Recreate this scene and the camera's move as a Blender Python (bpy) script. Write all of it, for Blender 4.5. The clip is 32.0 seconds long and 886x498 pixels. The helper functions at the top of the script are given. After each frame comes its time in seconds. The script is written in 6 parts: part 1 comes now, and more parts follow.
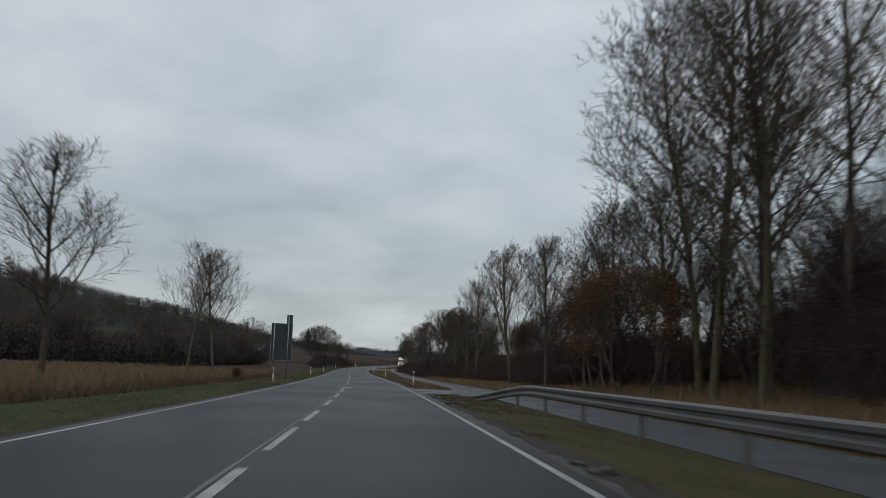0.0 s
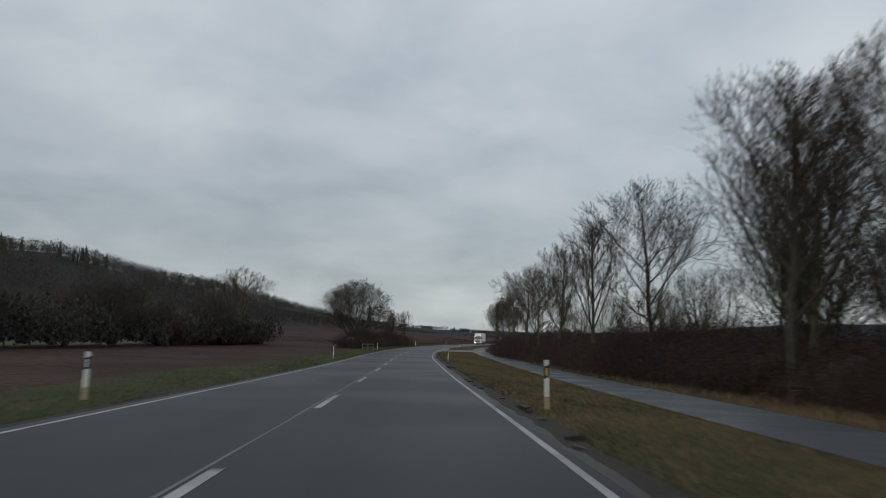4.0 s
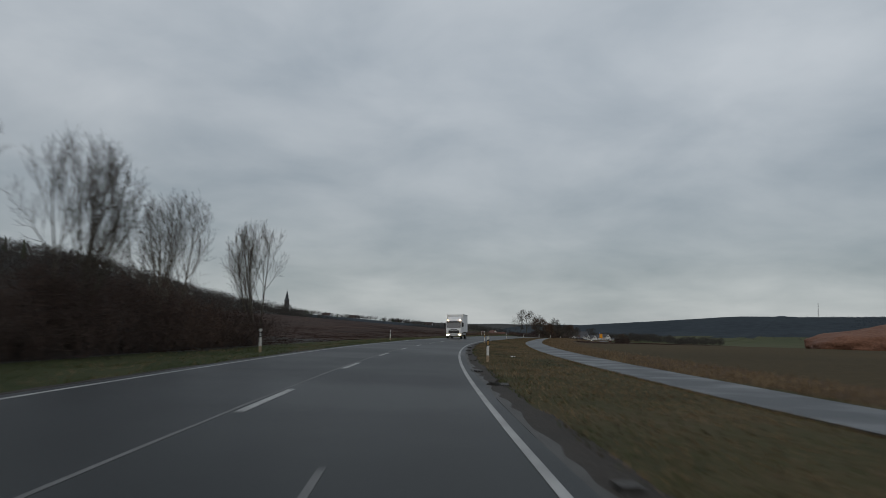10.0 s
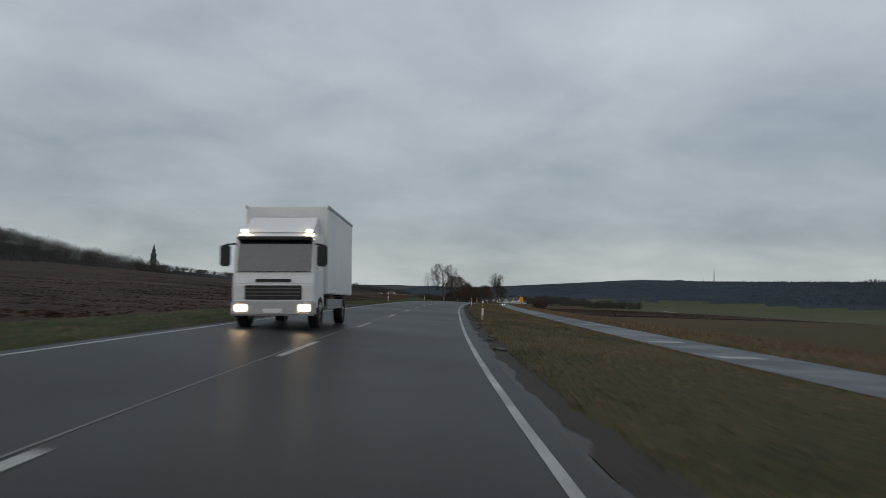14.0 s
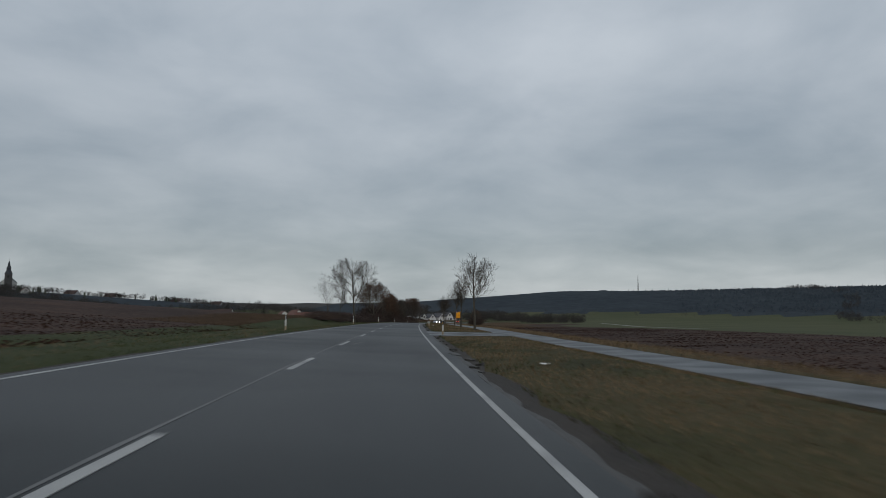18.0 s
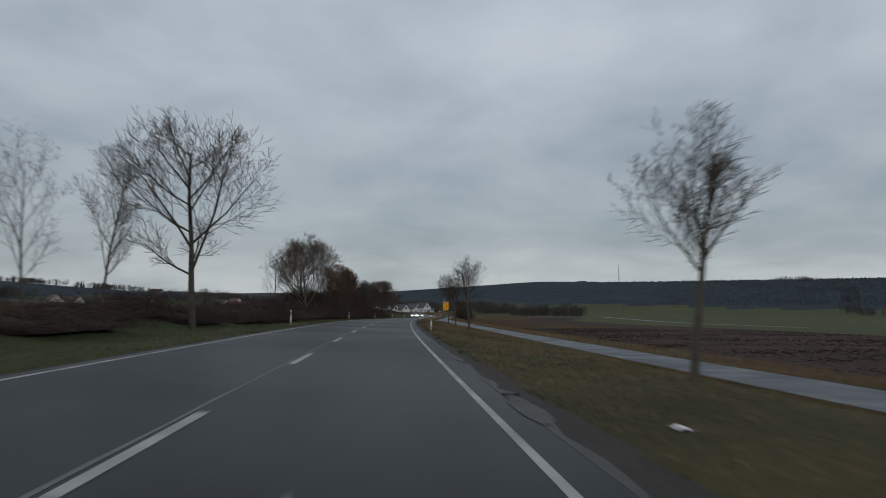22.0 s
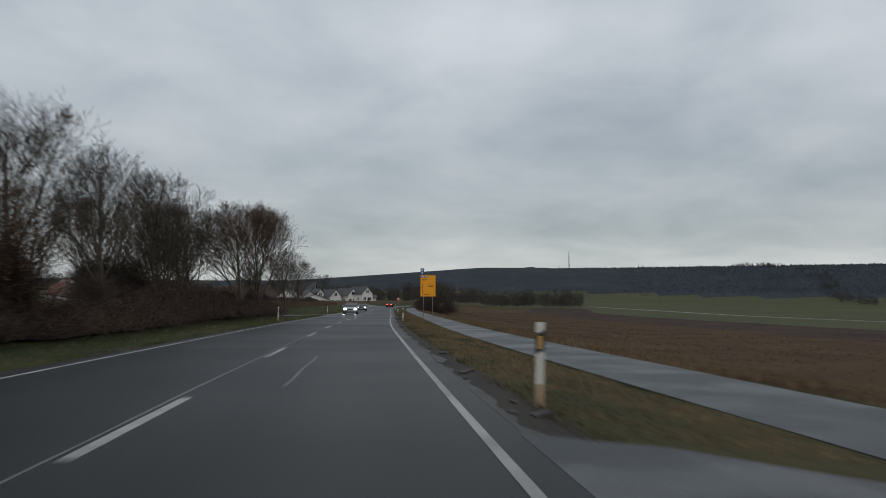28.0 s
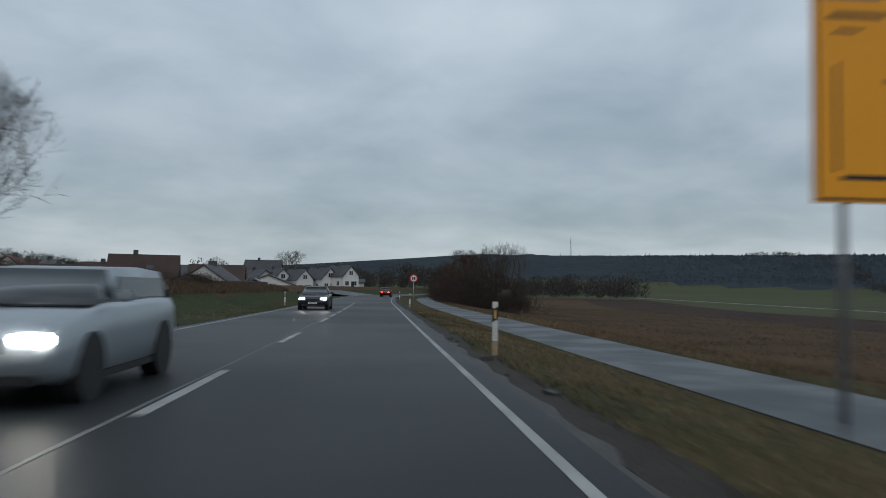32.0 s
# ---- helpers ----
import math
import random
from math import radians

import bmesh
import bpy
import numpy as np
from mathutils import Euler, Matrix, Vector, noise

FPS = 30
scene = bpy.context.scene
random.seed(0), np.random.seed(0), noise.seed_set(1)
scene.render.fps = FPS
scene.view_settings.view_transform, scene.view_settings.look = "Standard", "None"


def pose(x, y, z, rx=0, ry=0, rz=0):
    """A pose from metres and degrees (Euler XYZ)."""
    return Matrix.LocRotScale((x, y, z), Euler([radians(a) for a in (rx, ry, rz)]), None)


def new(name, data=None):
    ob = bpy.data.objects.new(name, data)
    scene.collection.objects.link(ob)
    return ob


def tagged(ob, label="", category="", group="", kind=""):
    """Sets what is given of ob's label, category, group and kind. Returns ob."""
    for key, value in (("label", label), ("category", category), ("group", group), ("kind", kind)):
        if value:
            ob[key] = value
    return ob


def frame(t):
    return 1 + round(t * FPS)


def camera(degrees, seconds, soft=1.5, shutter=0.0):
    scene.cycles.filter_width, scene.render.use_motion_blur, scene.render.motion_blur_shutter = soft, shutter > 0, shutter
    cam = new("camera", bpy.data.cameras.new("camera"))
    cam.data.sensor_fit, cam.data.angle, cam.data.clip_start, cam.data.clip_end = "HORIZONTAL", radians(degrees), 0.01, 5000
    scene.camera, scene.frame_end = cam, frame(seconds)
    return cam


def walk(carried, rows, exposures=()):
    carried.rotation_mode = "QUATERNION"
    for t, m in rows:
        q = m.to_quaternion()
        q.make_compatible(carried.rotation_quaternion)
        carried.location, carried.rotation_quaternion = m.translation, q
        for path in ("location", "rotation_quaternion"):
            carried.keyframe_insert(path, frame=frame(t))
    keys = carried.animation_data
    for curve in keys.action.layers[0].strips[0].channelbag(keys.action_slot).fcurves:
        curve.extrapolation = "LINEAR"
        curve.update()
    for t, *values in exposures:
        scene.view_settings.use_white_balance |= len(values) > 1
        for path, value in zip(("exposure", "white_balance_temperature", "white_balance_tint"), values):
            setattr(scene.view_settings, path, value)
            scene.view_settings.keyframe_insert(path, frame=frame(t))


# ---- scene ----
# Field of view 60 degrees; one drive along a country road, 743 m long
cam = camera(60.0, 32.0, soft=0.6, shutter=0.4)
ROWS = [
    (0.0, pose(-0.00, 0.00, 1.146, 98.76, -1.70, -0.29)),
    (0.5, pose(-0.82, 10.84, 1.094, 98.74, -1.90, 0.48)),
    (1.0, pose(-1.66, 21.68, 1.038, 98.44, -2.04, 1.03)),
    (1.5, pose(-2.59, 32.51, 1.036, 98.17, -1.72, 1.63)),
    (2.0, pose(-3.57, 43.33, 1.008, 98.01, -1.50, 2.21)),
    (2.5, pose(-4.64, 54.15, 0.977, 97.87, -1.38, 2.87)),
    (3.0, pose(-5.70, 64.99, 0.947, 97.53, -1.40, 3.65)),
    (3.5, pose(-6.81, 75.84, 0.919, 97.25, -1.38, 4.38)),
    (4.0, pose(-7.97, 86.70, 0.889, 97.12, -1.02, 4.56)),
    (4.5, pose(-9.13, 97.60, 0.795, 96.82, -0.28, 4.75)),
    (5.0, pose(-10.34, 108.56, 0.761, 96.56, -0.19, 4.68)),
    (5.5, pose(-11.59, 119.55, 0.726, 96.45, -0.35, 4.44)),
    (6.0, pose(-12.85, 130.58, 0.714, 96.41, -0.50, 4.10)),
    (6.5, pose(-14.09, 141.65, 0.738, 96.44, -0.52, 3.76)),
    (7.0, pose(-15.29, 152.74, 0.770, 96.53, -0.43, 3.49)),
    (7.5, pose(-16.45, 163.93, 0.831, 96.59, -0.43, 3.17)),
    (8.0, pose(-17.41, 175.27, 0.914, 96.47, -0.43, 2.99)),
    (8.5, pose(-18.33, 186.67, 0.971, 96.60, -0.03, 2.60)),
    (9.0, pose(-19.05, 198.13, 1.082, 96.78, 0.12, 3.10)),
    (9.5, pose(-19.57, 209.62, 1.174, 96.55, -0.13, 0.65)),
    (10.0, pose(-19.93, 221.13, 1.278, 96.61, -1.21, -0.80)),
    (10.5, pose(-20.08, 232.67, 1.381, 96.48, -1.42, -2.17)),
    (11.0, pose(-20.01, 244.24, 1.507, 96.06, -1.65, -3.04)),
    (11.5, pose(-19.71, 255.88, 1.599, 94.84, -0.92, -3.80)),
    (12.0, pose(-19.17, 267.57, 1.693, 93.06, -0.37, -4.86)),
    (12.5, pose(-18.43, 279.30, 1.803, 92.75, -0.99, -5.61)),
    (13.0, pose(-17.50, 291.07, 1.899, 92.69, -1.15, -6.40)),
    (13.5, pose(-16.45, 302.89, 2.008, 93.36, -1.43, -7.43)),
    (14.0, pose(-15.23, 314.74, 2.105, 93.94, -1.62, -8.58)),
    (14.5, pose(-13.70, 326.61, 2.201, 94.49, -1.85, -10.02)),
    (15.0, pose(-11.97, 338.50, 2.272, 95.01, -1.93, -11.07)),
    (15.5, pose(-10.05, 350.40, 2.386, 95.52, -1.60, -12.31)),
    (16.0, pose(-8.11, 362.33, 2.512, 95.78, -1.11, -13.16)),
    (16.5, pose(-6.17, 374.28, 2.618, 95.83, -0.68, -13.71)),
    (17.0, pose(-4.15, 386.24, 2.724, 95.74, -0.41, -14.09)),
    (17.5, pose(-2.03, 398.21, 2.794, 95.55, -0.26, -14.41)),
    (18.0, pose(0.21, 410.18, 2.935, 95.23, -0.03, -14.76)),
    (18.5, pose(2.50, 422.17, 2.997, 94.95, -0.11, -15.20)),
    (19.0, pose(4.95, 434.23, 3.047, 94.77, -0.29, -15.62)),
    (19.5, pose(7.51, 446.31, 3.141, 94.69, -0.52, -15.92)),
    (20.0, pose(10.14, 458.39, 3.208, 94.70, -0.66, -16.40)),
    (20.5, pose(12.88, 470.44, 3.233, 94.71, -0.59, -16.72)),
    (21.0, pose(15.63, 482.45, 3.277, 94.67, -0.59, -16.80)),
    (21.5, pose(18.34, 494.44, 3.327, 94.53, -0.38, -16.91)),
    (22.0, pose(21.03, 506.37, 3.350, 94.59, -0.36, -17.14)),
    (22.5, pose(23.62, 518.17, 3.301, 94.53, -0.20, -17.06)),
    (23.0, pose(26.26, 529.87, 3.309, 94.47, -0.10, -17.29)),
    (23.5, pose(29.02, 541.47, 3.313, 94.63, -0.16, -17.53)),
    (24.0, pose(31.86, 552.99, 3.294, 94.68, -0.26, -18.02)),
    (24.5, pose(34.79, 564.41, 3.272, 94.70, -0.21, -19.12)),
    (25.0, pose(37.74, 575.78, 3.236, 94.48, -0.05, -19.96)),
    (25.5, pose(40.92, 587.03, 3.222, 94.27, 0.27, -20.67)),
    (26.0, pose(44.08, 598.22, 3.191, 94.23, 0.17, -21.26)),
    (26.5, pose(47.28, 609.34, 3.155, 94.26, -0.23, -21.70)),
    (27.0, pose(50.51, 620.39, 3.109, 94.26, -0.57, -22.00)),
    (27.5, pose(53.73, 631.39, 3.047, 94.11, -0.52, -22.15)),
    (28.0, pose(56.93, 642.34, 2.986, 93.78, -0.35, -22.15)),
    (28.5, pose(60.11, 653.23, 2.878, 93.63, -0.56, -22.23)),
    (29.0, pose(63.33, 664.06, 2.797, 93.45, -0.70, -22.24)),
    (29.5, pose(66.65, 674.83, 2.704, 93.25, -0.62, -22.47)),
    (30.0, pose(69.95, 685.60, 2.616, 93.17, -0.54, -22.49)),
    (30.5, pose(73.29, 696.46, 2.551, 93.00, -0.73, -22.88)),
    (31.0, pose(76.82, 707.35, 2.454, 92.94, -0.98, -22.95)),
    (31.5, pose(80.48, 718.17, 2.386, 92.85, -1.06, -22.97)),
    (32.0, pose(84.20, 728.94, 2.294, 92.93, -0.96, -22.95)),
]
walk(cam, ROWS, [(0, 0.14, 6500, 10), (2, 0.1, 6450, 10), (4.5, 0.04, 6500, 10), (9, -0.04, 6500, 10), (10, -0.18, 6500, 10), (11, -0.06, 6450, 10), (12, 0.06, 6450, 10), (13, 0.0, 6450, 10),
                 (14, -0.12, 6400, 10), (19, -0.15, 6350, 10), (24, -0.09, 6300, 10), (25.5, 0.0, 6450, 10), (28, 0.08, 6600, 11), (30, 0.05, 6450, 9), (31, 0.0, 6350, 8), (32, -0.02, 6050, 7)])

# ---------------------------------------------------------------- world and sun
def build_world():
    w = bpy.data.worlds.new("overcast_dusk")
    scene.world = w
    w.use_nodes = True
    nt = w.node_tree
    nt.nodes.clear()
    N, L = nt.nodes.new, nt.links.new
    out, bg = N("ShaderNodeOutputWorld"), N("ShaderNodeBackground")
    sky = N("ShaderNodeTexSky")
    sky.sky_type, sky.sun_disc = "NISHITA", False
    sky.sun_elevation, sky.sun_rotation = radians(14), radians(200)
    tc, sep = N("ShaderNodeTexCoord"), N("ShaderNodeSeparateXYZ")
    L(tc.outputs["Generated"], sep.inputs[0])
    # cloud deck seen in perspective, flattened towards the horizon
    zc = N("ShaderNodeMath"); zc.operation = "MAXIMUM"; zc.inputs[1].default_value = 0.0
    L(sep.outputs["Z"], zc.inputs[0])
    za = N("ShaderNodeMath"); za.operation = "ADD"; za.inputs[1].default_value = 0.24
    L(zc.outputs[0], za.inputs[0])
    comb = N("ShaderNodeCombineXYZ")
    for i, ax in enumerate("XY"):
        dv = N("ShaderNodeMath"); dv.operation = "DIVIDE"
        L(sep.outputs[ax], dv.inputs[0]); L(za.outputs[0], dv.inputs[1]); L(dv.outputs[0], comb.inputs[i])
    n1 = N("ShaderNodeTexNoise"); n1.inputs["Scale"].default_value = 2.1
    n1.inputs["Detail"].default_value = 7; n1.inputs["Roughness"].default_value = 0.52; n1.inputs["Distortion"].default_value = 0.25
    n2 = N("ShaderNodeTexNoise"); n2.inputs["Scale"].default_value = 0.7; n2.inputs["Detail"].default_value = 3
    L(comb.outputs[0], n1.inputs["Vector"]); L(comb.outputs[0], n2.inputs["Vector"])
    mx = N("ShaderNodeMath"); mx.operation = "ADD"
    L(n1.outputs["Fac"], mx.inputs[0]); L(n2.outputs["Fac"], mx.inputs[1])
    hf = N("ShaderNodeMath"); hf.operation = "MULTIPLY"; hf.inputs[1].default_value = 0.5
    L(mx.outputs[0], hf.inputs[0])
    ramp = N("ShaderNodeValToRGB")
    ramp.color_ramp.elements[0].position, ramp.color_ramp.elements[0].color = 0.36, (0.292, 0.332, 0.370, 1)
    ramp.color_ramp.elements[1].position, ramp.color_ramp.elements[1].color = 0.62, (0.488, 0.518, 0.545, 1)
    L(hf.outputs[0], ramp.inputs[0])
    grad = N("ShaderNodeValToRGB")
    els = grad.color_ramp.elements
    els[0].position, els[0].color = 0.0, (0.96, 0.98, 0.97, 1)
    els[1].position, els[1].color = 1.0, (1.35, 1.34, 1.32, 1)
    for p, v in ((0.035, 1.04), (0.085, 0.86), (0.16, 0.89), (0.34, 1.12), (0.55, 1.25)):
        e = els.new(p); e.color = (v, v, v, 1)
    L(zc.outputs[0], grad.inputs[0])
    mul = N("ShaderNodeMix"); mul.data_type, mul.blend_type = "RGBA", "MULTIPLY"; mul.inputs[0].default_value = 1
    L(ramp.outputs[0], mul.inputs[6]); L(grad.outputs[0], mul.inputs[7])
    thin = N("ShaderNodeMix"); thin.data_type = "RGBA"; thin.inputs[0].default_value = 0.015
    L(mul.outputs[2], thin.inputs[6]); L(sky.outputs[0], thin.inputs[7])
    L(thin.outputs[2], bg.inputs[0])
    bg.inputs[1].default_value = 1.0
    L(bg.outputs[0], out.inputs[0])


build_world()
sun_data = bpy.data.lights.new("sun", "SUN")
sun_data.energy, sun_data.angle, sun_data.color = 0.3, radians(40), (1.0, 0.97, 0.93)
sun = new("sun", sun_data)
sun.rotation_euler = (radians(52), 0, radians(-20))

# ---------------------------------------------------------------- materials
def mat(name, a, b, rough=0.8, scale=3.0, fine=40.0, bump=0.3, dist=0.02, metal=0.0, c=None, island=0.0, rand=0.0, spec=0.4,
        rough2=None, emit=None, power=0.0, contrast=0.18):
    """Two or three colours mixed by noise at two scales, with fine relief."""
    m = bpy.data.materials.new(name)
    m.use_nodes = True
    nt = m.node_tree
    N, L = nt.nodes.new, nt.links.new
    p = nt.nodes["Principled BSDF"]
    n1, n2 = N("ShaderNodeTexNoise"), N("ShaderNodeTexNoise")
    geo = N("ShaderNodeNewGeometry")
    for n, s, d in ((n1, scale, 4), (n2, fine, 3)):
        n.inputs["Scale"].default_value, n.inputs["Detail"].default_value = s, d
        L(geo.outputs["Position"], n.inputs["Vector"])
    add = N("ShaderNodeMath"); add.operation = "ADD"
    L(n1.outputs[0], add.inputs[0]); L(n2.outputs[0], add.inputs[1])
    half = N("ShaderNodeMath"); half.operation = "MULTIPLY"; half.inputs[1].default_value = 0.5
    L(add.outputs[0], half.inputs[0])
    fac = half.outputs[0]
    for amount, sock in ((island, geo.outputs["Random Per Island"]), (rand, None)):
        if amount:
            if sock is None:
                sock = N("ShaderNodeObjectInfo").outputs["Random"]
            mm = N("ShaderNodeMath"); mm.operation = "MULTIPLY_ADD"; mm.inputs[1].default_value = amount
            L(sock, mm.inputs[0]); L(fac, mm.inputs[2])
            sb = N("ShaderNodeMath"); sb.operation = "SUBTRACT"; sb.inputs[1].default_value = amount / 2
            L(mm.outputs[0], sb.inputs[0])
            fac = sb.outputs[0]
    r = N("ShaderNodeValToRGB")
    e = r.color_ramp.elements
    e[0].position, e[1].position = 0.5 - contrast, 0.5 + contrast
    e[0].color, e[1].color = (*a, 1), (*b, 1)
    if c:
        q = e.new(0.5); q.color = (*c, 1)
    L(fac, r.inputs[0]); L(r.outputs[0], p.inputs["Base Color"])
    p.inputs["Roughness"].default_value, p.inputs["Metallic"].default_value = rough, metal
    p.inputs["Specular IOR Level"].default_value = spec
    if rough2 is not None:
        mr = N("ShaderNodeMapRange")
        mr.inputs["From Min"].default_value, mr.inputs["From Max"].default_value = 0.38, 0.62
        mr.inputs["To Min"].default_value, mr.inputs["To Max"].default_value = rough, rough2
        L(n1.outputs[0], mr.inputs[0]); L(mr.outputs[0], p.inputs["Roughness"])
    if bump:
        bp = N("ShaderNodeBump"); bp.inputs["Strength"].default_value, bp.inputs["Distance"].default_value = bump, dist
        L(add.outputs[0], bp.inputs["Height"]); L(bp.outputs[0], p.inputs["Normal"])
    if emit:
        p.inputs["Emission Color"].default_value, p.inputs["Emission Strength"].default_value = (*emit, 1), power
    return m


asphalt = mat("asphalt_damp", (0.0135, 0.0156, 0.0176), (0.027, 0.0298, 0.0322), 0.41, 0.12, 55, 0.35, 0.01, rough2=0.48, spec=0.07, contrast=0.25)
asphalt_path = mat("asphalt_path", (0.036, 0.041, 0.046), (0.070, 0.077, 0.085), 0.42, 0.5, 45, 0.2, 0.01, rough2=0.62, spec=0.28, contrast=0.25)
asphalt_wet = mat("asphalt_wet_patchy", (0.026, 0.030, 0.034), (0.056, 0.062, 0.068), 0.38, 0.7, 22, 0.7, 0.02, rough2=0.62, spec=0.3, contrast=0.25)
seam_pale = mat("pale_joint", (0.065, 0.065, 0.065), (0.13, 0.13, 0.13), 0.6, 2, 60, 0.1)
line_paint = mat("worn_white_line", (0.13, 0.13, 0.13), (0.43, 0.43, 0.42), 0.6, 0.9, 60, 0.2, 0.004, contrast=0.17)
gravel_edge = mat("wet_gravel_edge", (0.014, 0.012, 0.010), (0.048, 0.044, 0.040), 0.6, 1.2, 16, 0.8, 0.03, contrast=0.12)
soil_edge = mat("muddy_verge", (0.012, 0.009, 0.007), (0.036, 0.027, 0.019), 0.9, 0.9, 14, 0.8, 0.04)
verge = mat("verge_grass_soil", (0.026, 0.027, 0.011), (0.080, 0.056, 0.028), 0.95, 0.22, 6, 0.9, 0.06, c=(0.052, 0.046, 0.018), spec=0.15)
verge_green = mat("green_verge_soil", (0.018, 0.027, 0.009), (0.052, 0.052, 0.021), 0.95, 0.22, 6, 0.9, 0.06, c=(0.034, 0.042, 0.014), spec=0.15)
plough = mat("ploughed_soil", (0.021, 0.012, 0.0095), (0.070, 0.040, 0.029), 0.95, 0.10, 1.6, 1.0, 0.22, c=(0.040, 0.023, 0.017), spec=0.15)
dry = mat("dry_grass_ground", (0.042, 0.025, 0.012), (0.098, 0.060, 0.030), 0.95, 0.15, 5, 0.9, 0.08, spec=0.12)
meadow = mat("winter_meadow", (0.036, 0.048, 0.018), (0.078, 0.076, 0.034), 0.95, 0.012, 1.3, 0.5, 0.08, spec=0.15)
stubble = mat("stubble_field", (0.034, 0.026, 0.011), (0.080, 0.056, 0.026), 0.95, 0.02, 2.2, 0.7, 0.08, spec=0.1)
# floor colour darkened to paint shade into the gaps between trees
wood_floor = mat("woodland_floor", (0.011, 0.011, 0.010), (0.028, 0.024, 0.020), 0.95, 0.05, 2, 0.7, 0.08)
# blue-grey distance haze is painted into this slope's base colour
far_slope_haze = mat("hazed_forest_slope", (0.022, 0.030, 0.038), (0.044, 0.054, 0.063), 0.95, 0.008, 0.06, 0, spec=0.05)
blade_dark = mat("grass_blades_dark", (0.026, 0.020, 0.010), (0.070, 0.052, 0.028), 0.9, 0.4, 8, 0, island=0.4)
bark = mat("grey_bark", (0.040, 0.034, 0.027), (0.105, 0.092, 0.070), 0.9, 3, 30, 0.6, 0.02, rand=0.15)
bark_green = mat("mossy_bark", (0.045, 0.045, 0.025), (0.110, 0.105, 0.060), 0.9, 3, 30, 0.6, 0.02)
hedge_twig = mat("dark_hedge_twigs", (0.022, 0.014, 0.011), (0.068, 0.043, 0.033), 0.9, 2, 20, 0, island=0.3, rand=0.2)
twig = mat("bare_twigs", (0.034, 0.027, 0.022), (0.085, 0.066, 0.050), 0.9, 2, 20, 0, island=0.3, rand=0.2)
twig_red = mat("reddish_twigs", (0.038, 0.024, 0.018), (0.095, 0.058, 0.040), 0.9, 2, 20, 0, island=0.3, rand=0.2)
leaf_brown = mat("withered_leaves", (0.060, 0.030, 0.016), (0.17, 0.085, 0.042), 0.85, 2, 20, 0, island=0.5)
leaf_dark = mat("dark_evergreen_leaves", (0.016, 0.026, 0.012), (0.045, 0.055, 0.026), 0.8, 2, 20, 0, island=0.4)
# dark colour of the hedge cores, painting the shade inside the twigs
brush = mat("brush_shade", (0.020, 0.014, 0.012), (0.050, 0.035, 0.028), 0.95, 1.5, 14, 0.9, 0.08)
# greyer than far_wood: valley haze mixed into the trees' colour
valley_wood = mat("hazy_valley_trees", (0.034, 0.033, 0.034), (0.066, 0.060, 0.057), 0.95, 0.02, 0.3, 0, island=0.2)
far_wood = mat("far_woodland", (0.032, 0.030, 0.028), (0.066, 0.058, 0.050), 0.95, 0.02, 0.3, 0, island=0.3)
# the firs' bluish tone carries the haze of distance in its colour
far_fir_haze = mat("hazed_far_firs", (0.034, 0.045, 0.056), (0.058, 0.070, 0.081), 0.95, 0.008, 0.05, 0, island=0.15, spec=0.1)
blade_green = mat("grass_blades_green", (0.034, 0.050, 0.015), (0.090, 0.098, 0.038), 0.85, 0.4, 8, 0, island=0.4)
blade_dry = mat("grass_blades_dry", (0.086, 0.058, 0.029), (0.235, 0.165, 0.092), 0.9, 0.4, 8, 0, island=0.4)
blade_rust = mat("grass_blades_rusty", (0.056, 0.036, 0.022), (0.145, 0.100, 0.064), 0.9, 0.4, 8, 0, island=0.4)
post_white = mat("post_white_plastic", (0.50, 0.49, 0.46), (0.70, 0.69, 0.66), 0.5, 3, 30, 0.05, rand=0.2)
post_black = mat("post_black_band", (0.012, 0.012, 0.013), (0.03, 0.03, 0.03), 0.5, 4, 30, 0)
post_dirty = mat("post_dirty_foot", (0.24, 0.16, 0.09), (0.42, 0.34, 0.24), 0.7, 5, 40, 0.1)
reflector = mat("amber_reflector", (0.55, 0.30, 0.08), (0.7, 0.42, 0.14), 0.2, 6, 60, 0)
reflector_white = mat("white_reflector", (0.6, 0.6, 0.6), (0.75, 0.75, 0.75), 0.2, 6, 60, 0)
steel = mat("galvanised_steel", (0.22, 0.23, 0.24), (0.36, 0.37, 0.38), 0.45, 2, 25, 0.05, metal=0.7)
steel_dark = mat("weathered_rail_steel", (0.085, 0.082, 0.080), (0.17, 0.165, 0.16), 0.5, 1, 20, 0.1, metal=0.6)
sign_back = mat("dark_sign_back", (0.020, 0.032, 0.036), (0.036, 0.050, 0.056), 0.5, 1, 20, 0.03)
sign_yellow = mat("sign_yellow", (0.86, 0.34, 0.004), (0.92, 0.38, 0.006), 0.45, 1, 20, 0)
sign_blue = mat("sign_blue", (0.010, 0.075, 0.26), (0.014, 0.10, 0.32), 0.45, 1, 20, 0)
sign_white = mat("sign_white", (0.66, 0.66, 0.66), (0.74, 0.74, 0.74), 0.45, 1, 20, 0)
sign_red = mat("sign_red", (0.55, 0.02, 0.015), (0.65, 0.03, 0.02), 0.45, 1, 20, 0)
ink = mat("sign_black_print", (0.012, 0.012, 0.012), (0.02, 0.02, 0.02), 0.5, 1, 20, 0)
wood_rail = mat("weathered_wood", (0.10, 0.09, 0.075), (0.21, 0.195, 0.17), 0.85, 3, 40, 0.4, 0.01)
concrete = mat("concrete", (0.20, 0.20, 0.19), (0.34, 0.335, 0.32), 0.85, 1, 20, 0.3)
mound_soil = mat("red_earth", (0.10, 0.045, 0.028), (0.20, 0.095, 0.058), 0.95, 0.15, 2.4, 1.0, 0.2)
